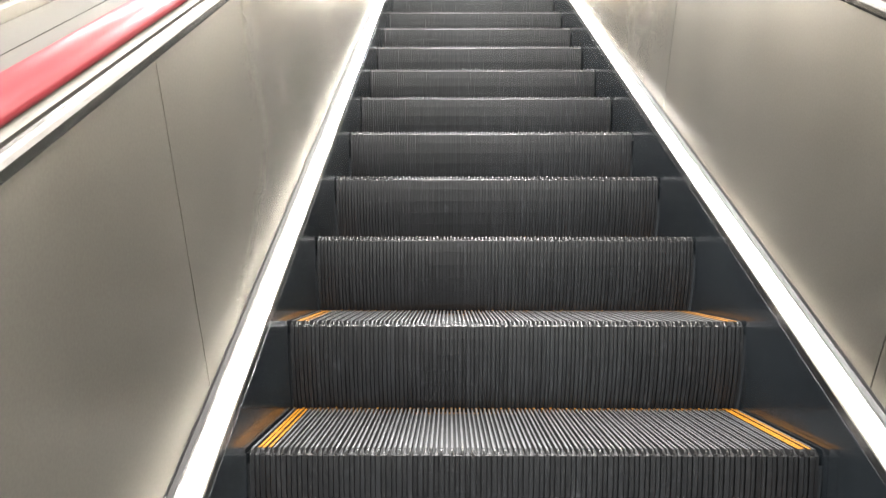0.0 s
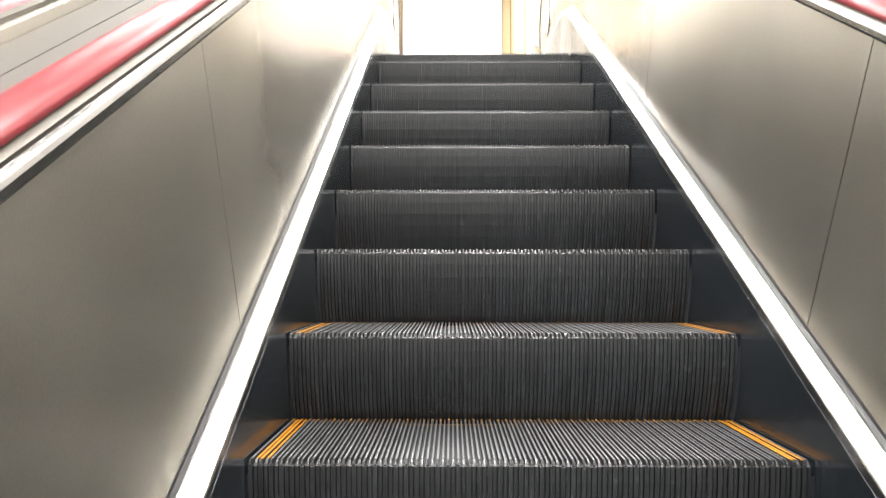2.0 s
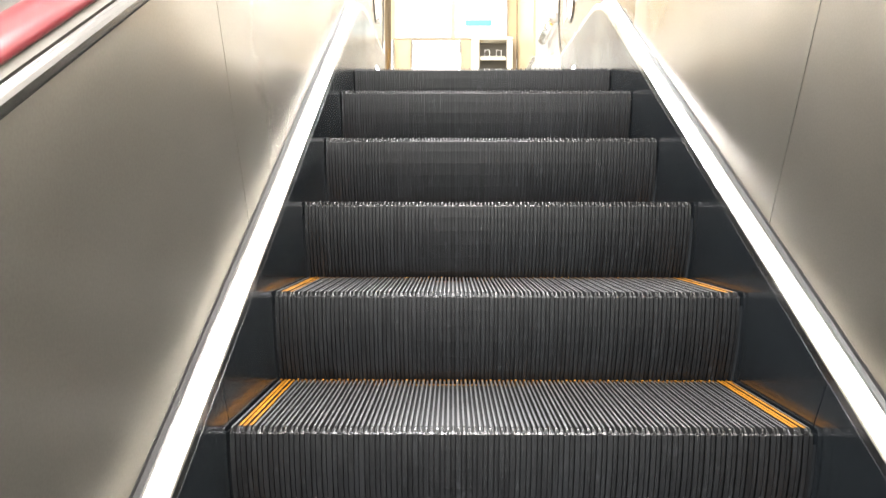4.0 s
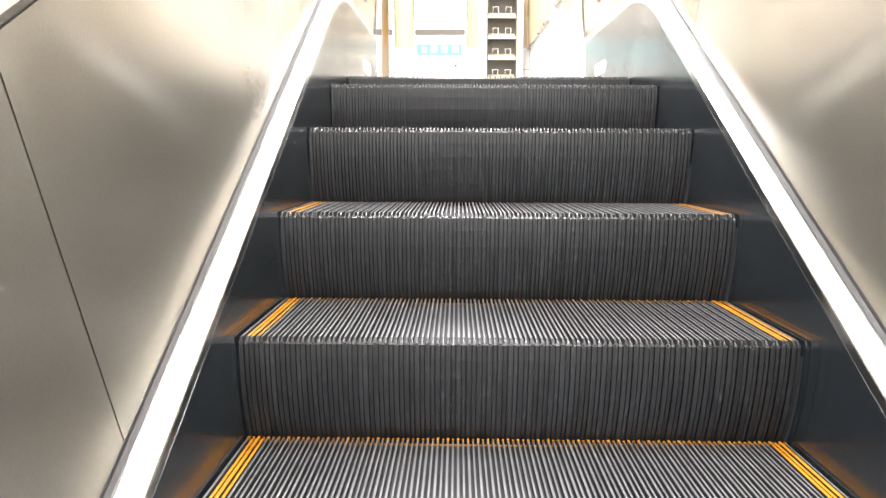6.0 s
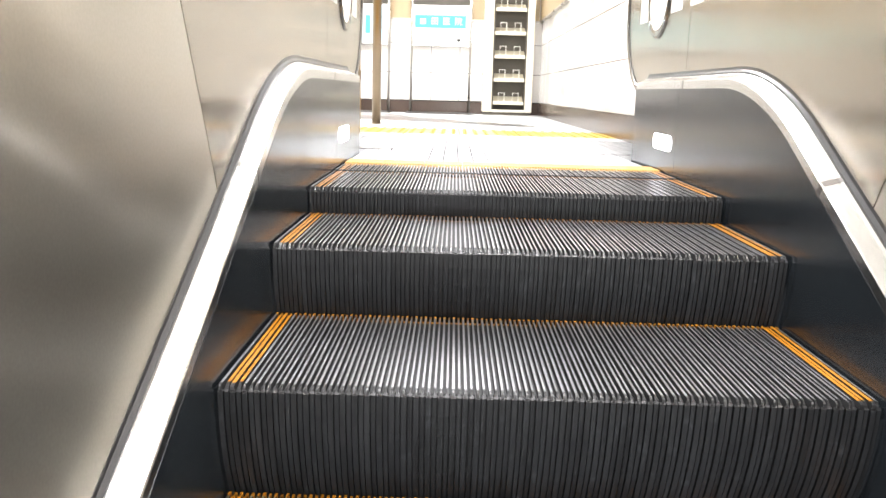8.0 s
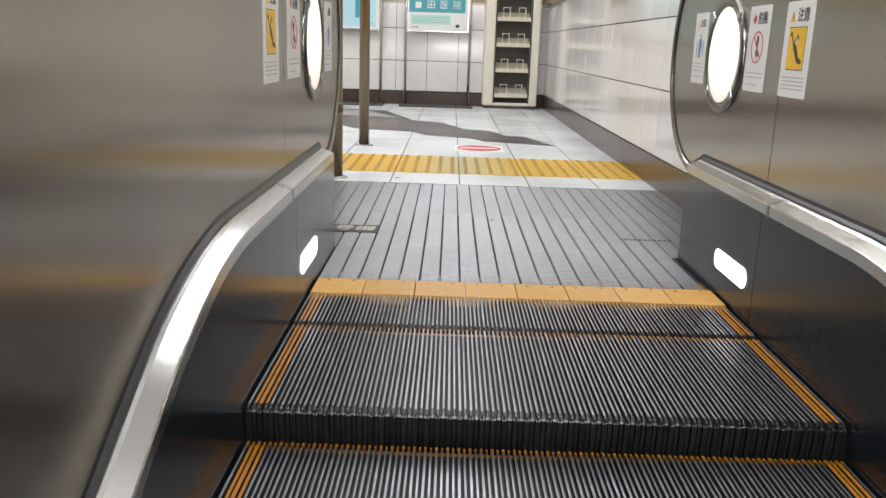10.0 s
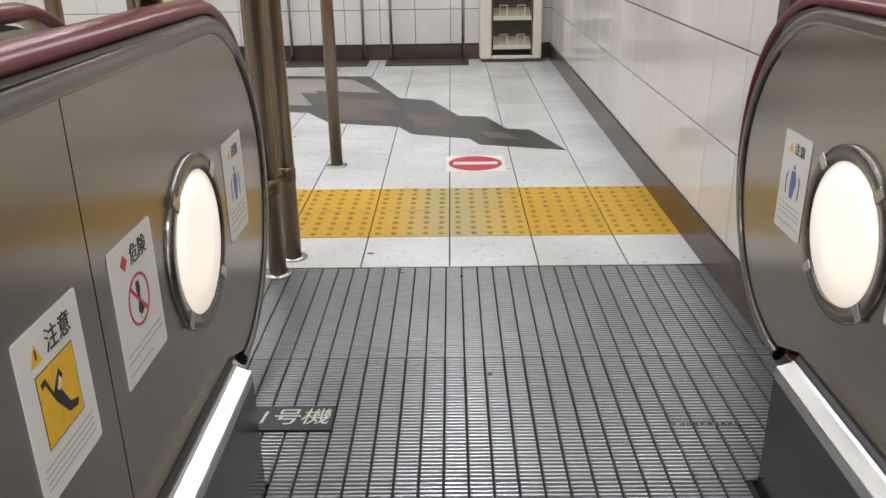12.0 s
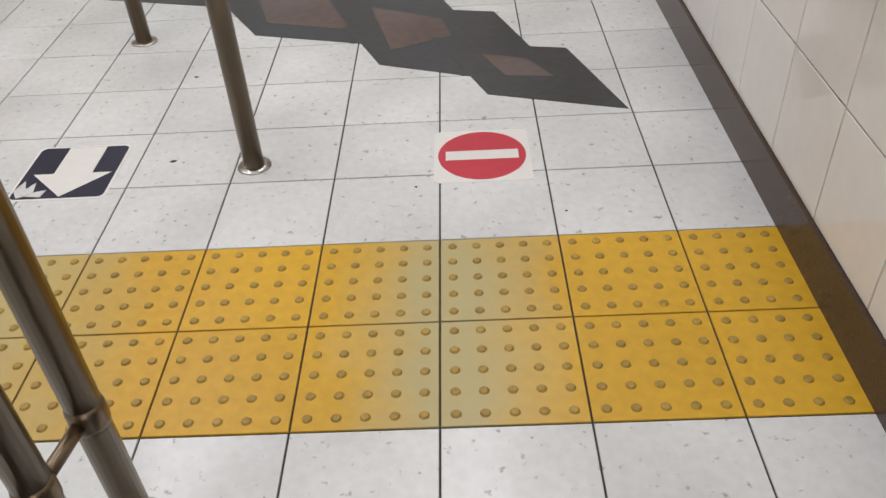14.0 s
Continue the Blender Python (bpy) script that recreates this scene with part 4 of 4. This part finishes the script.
def notice_board(x0, x1, label):
    e = thing("notice_board", label, "notice board", "notice boards on the end wall")
    part("panel", box(x0 + 0.010, x1 - 0.010, FAR_Y - 0.030, FAR_Y - 0.005, 1.585, CEIL - 0.05, 0.003), PAPER, e)
    for xa, xb in ((x0, x0 + 0.011), (x1 - 0.011, x1)):
        part("frame", box(xa, xb, FAR_Y - 0.034, FAR_Y - 0.005, 1.580, CEIL - 0.045, 0.002), TUBE, e)
    return e


board = notice_board(-0.075, 0.585, "tall white notice board with a teal header above the rack")
part("header", box(0.055, 0.385, FAR_Y - 0.033, FAR_Y - 0.0305, 1.735, 1.81), TEAL, board)
part("print", box(0.045, 0.395, FAR_Y - 0.033, FAR_Y - 0.0305, 1.63, 1.71), PALEBLUE, board)
board = notice_board(-0.84, -0.125, "tall white notice board with faint grey print")
part("print", box(-0.62, -0.36, FAR_Y - 0.033, FAR_Y - 0.0305, 2.02, 2.07), GREYINK, board)
# ================= wall rails, frames =================
def wall_rail(pts, label):
    e = thing("wall_handrail", label, "wall handrail", "wall handrails")
    part("rail", tube(pts, 0.040, 18), ALU, e, smooth=True)
    for p, q in ((pts[0], pts[1]), (pts[-1], pts[-2])):
        d = (Vector(q) - Vector(p)).normalized()
        part("end_cap", tube([Vector(p) - d * 0.004, Vector(p) + d * 0.02], 0.043, 18), TUBE, e, smooth=True)
    return e


wall_rail([(WALL_X - 0.05, 2.27, 0.905), (WALL_X - 0.05, 3.10, 0.905)], "short brushed steel rail on the tiled wall")
fr = thing("framed_poster", "dark bronze poster frame on the tiled wall", "poster frame")
for y0, y1, z0, z1 in ((0.20, 1.195, 0.712, 0.742), (0.20, 1.195, 1.80, 1.83), (1.125, 1.195, 0.743, 1.799), (0.20, 0.27, 0.743, 1.799)):
    part("frame_bar", box(WALL_X - 0.030, WALL_X - 0.0005, y0, y1, z0, z1, 0.003), GRANITE, fr)
part("poster", box(WALL_X - 0.012, WALL_X - 0.002, 0.272, 1.123, 0.745, 1.797), PAPER, fr)


# ================= stickers on the newels =================
def sticker(side, y0, y1, kind):
    """A safety sticker on a newel panel; kind: 'caution', 'danger' or 'hold'."""
    labels = {"caution": "white caution sticker with yellow pictogram on steel", "danger": "white danger sticker with red prohibition ring on steel", "hold": "white caution sticker with small blue pictogram on steel"}
    e = thing("safety_sticker", labels[kind], "safety sticker", "safety stickers")
    z0, z1 = 0.494, 0.690
    # local x runs along the reading direction, local y up
    w, h = y1 - y0, z1 - z0
    if side < 0:
        e.matrix_world = Matrix.Translation((-PANEL_X + 0.0006, (y0 + y1) / 2, (z0 + z1) / 2)) @ Matrix(((0, 0, 1, 0), (1, 0, 0, 0), (0, 1, 0, 0), (0, 0, 0, 1)))
    else:
        e.matrix_world = Matrix.Translation((PANEL_X - 0.0006, (y0 + y1) / 2, (z0 + z1) / 2)) @ Matrix(((0, 0, -1, 0), (-1, 0, 0, 0), (0, 1, 0, 0), (0, 0, 0, 1)))
    def piece(name, pts, mat, lift):
        return part(name, slab(pts, 0.0, 0.0004 + 0.0003 * lift), mat, e)
    def ring(cx, cy, r0, r1, mat, lift, name="ring"):
        b = bmesh.new()
        n = 32
        rows = [[b.verts.new((cx + r * math.cos(k * math.tau / n), cy + r * math.sin(k * math.tau / n), z)) for k in range(n)] for r, z in ((r0, 0.0004), (r0, 0.0004 + 0.0003 * lift), (r1, 0.0004 + 0.0003 * lift), (r1, 0.0004))]
        for a, c in zip(rows, rows[1:]):
            for k in range(n):
                b.faces.new((a[k], a[(k + 1) % n], c[(k + 1) % n], c[k]))
        return part(name, b, mat, e)
    def bars(ys, x0, x1, mat=GREYINK, t=0.0022):
        for y in ys:
            piece("print_line", [(x0, y), (x1, y), (x1, y + t), (x0, y + t)], mat, 2)
    piece("sheet", rounded(-w / 2, w / 2, -h / 2, h / 2, 0.005, 3), PAPER, 1)
    top = h / 2 - 0.030
    if kind == "danger":
        piece("diamond", [(-0.043, top), (-0.031, top + 0.012), (-0.019, top), (-0.031, top - 0.012)], RED, 2)
        letters("writing", "危険", 0.030, INK, e, pose(0.019, top, 0.0012))
        ring(0, 0.004, 0.0332, 0.037, RED, 3)
        piece("pictogram", [(-0.005, 0.030), (0.006, 0.030), (0.008, 0.018), (0.004, 0.006), (0.012, -0.016), (0.002, -0.020), (-0.008, -0.012), (-0.002, 0.006), (-0.006, 0.018)], INK, 2)
        ring(0.003, -0.020, 0.005, 0.007, GREYINK, 2, "wheel")
        piece("slash", [(-0.025, 0.025), (-0.022, 0.029), (0.025, -0.018), (0.022, -0.022)], RED, 3)
        bars((-0.056, -0.066), -w / 2 + 0.012, w / 2 - 0.012)
        bars((-0.083,), -w / 2 + 0.012, 0.02)
    elif kind == "caution":
        piece("triangle", [(-0.046, top - 0.012), (-0.020, top - 0.012), (-0.033, top + 0.012)], SIGNYELLOW, 2)
        piece("stroke", [(-0.0345, top - 0.006), (-0.0315, top - 0.006), (-0.0315, top + 0.005), (-0.0345, top + 0.005)], INK, 3)
        letters("writing", "注意", 0.030, INK, e, pose(0.019, top, 0.0012))
        piece("border", [(-0.043, -0.042), (0.043, -0.042), (0.043, 0.046), (-0.043, 0.046)], INK, 2)
        piece("field", [(-0.0415, -0.0405), (0.0415, -0.0405), (0.0415, 0.0445), (-0.0415, 0.0445)], SIGNYELLOW, 3)
        piece("pictogram", [(-0.034, 0.026), (-0.028, 0.030), (-0.012, 0.000), (0.010, -0.026), (0.030, -0.030), (0.034, -0.022), (0.016, -0.016), (0.000, 0.010), (0.010, 0.022), (0.004, 0.032), (-0.006, 0.022), (-0.014, 0.012), (-0.026, 0.036), (-0.036, 0.034)], INK, 4)
        piece("pictogram_face", [(-0.006, 0.012), (0.002, 0.024), (0.006, 0.018), (-0.002, 0.008)], PAPER, 5)
        bars((-0.058, -0.066, -0.074, -0.082), -w / 2 + 0.012, w / 2 - 0.014)
    else:
        piece("triangle", [(-0.036, top - 0.009), (-0.016, top - 0.009), (-0.026, top + 0.009)], SIGNYELLOW, 2)
        letters("writing", "注意", 0.024, INK, e, pose(0.014, top, 0.0012))
        piece("pictogram", [(-0.010, 0.026), (0.008, 0.028), (0.016, 0.006), (0.008, -0.014), (0.004, -0.028), (-0.010, -0.026), (-0.012, -0.002)], BLUEINK, 2)
        piece("pictogram_head", [(-0.003, 0.030), (0.003, 0.030), (0.005, 0.036), (0.0, 0.041), (-0.005, 0.036)], BLUEINK, 2)
        for sx in (-1, 1):
            piece("pictogram_rail", [(sx * 0.026, -0.024), (sx * 0.030, -0.022), (sx * 0.032, 0.010), (sx * 0.026, 0.022), (sx * 0.023, 0.020), (sx * 0.028, 0.008)], INK, 2)
        bars((-0.044, -0.054, -0.064, -0.080), -w / 2 + 0.012, w / 2 - 0.012)
    return e


for side, spans in ((-1, ((-0.225, -0.080), (0.012, 0.165), (0.553, 0.693))), (1, ((-0.163, -0.024), (0.065, 0.198), (0.524, 0.645)))):
    for (y0, y1), kind in zip(spans, ("caution", "danger", "hold")):
        sticker(side, y0, y1, kind)
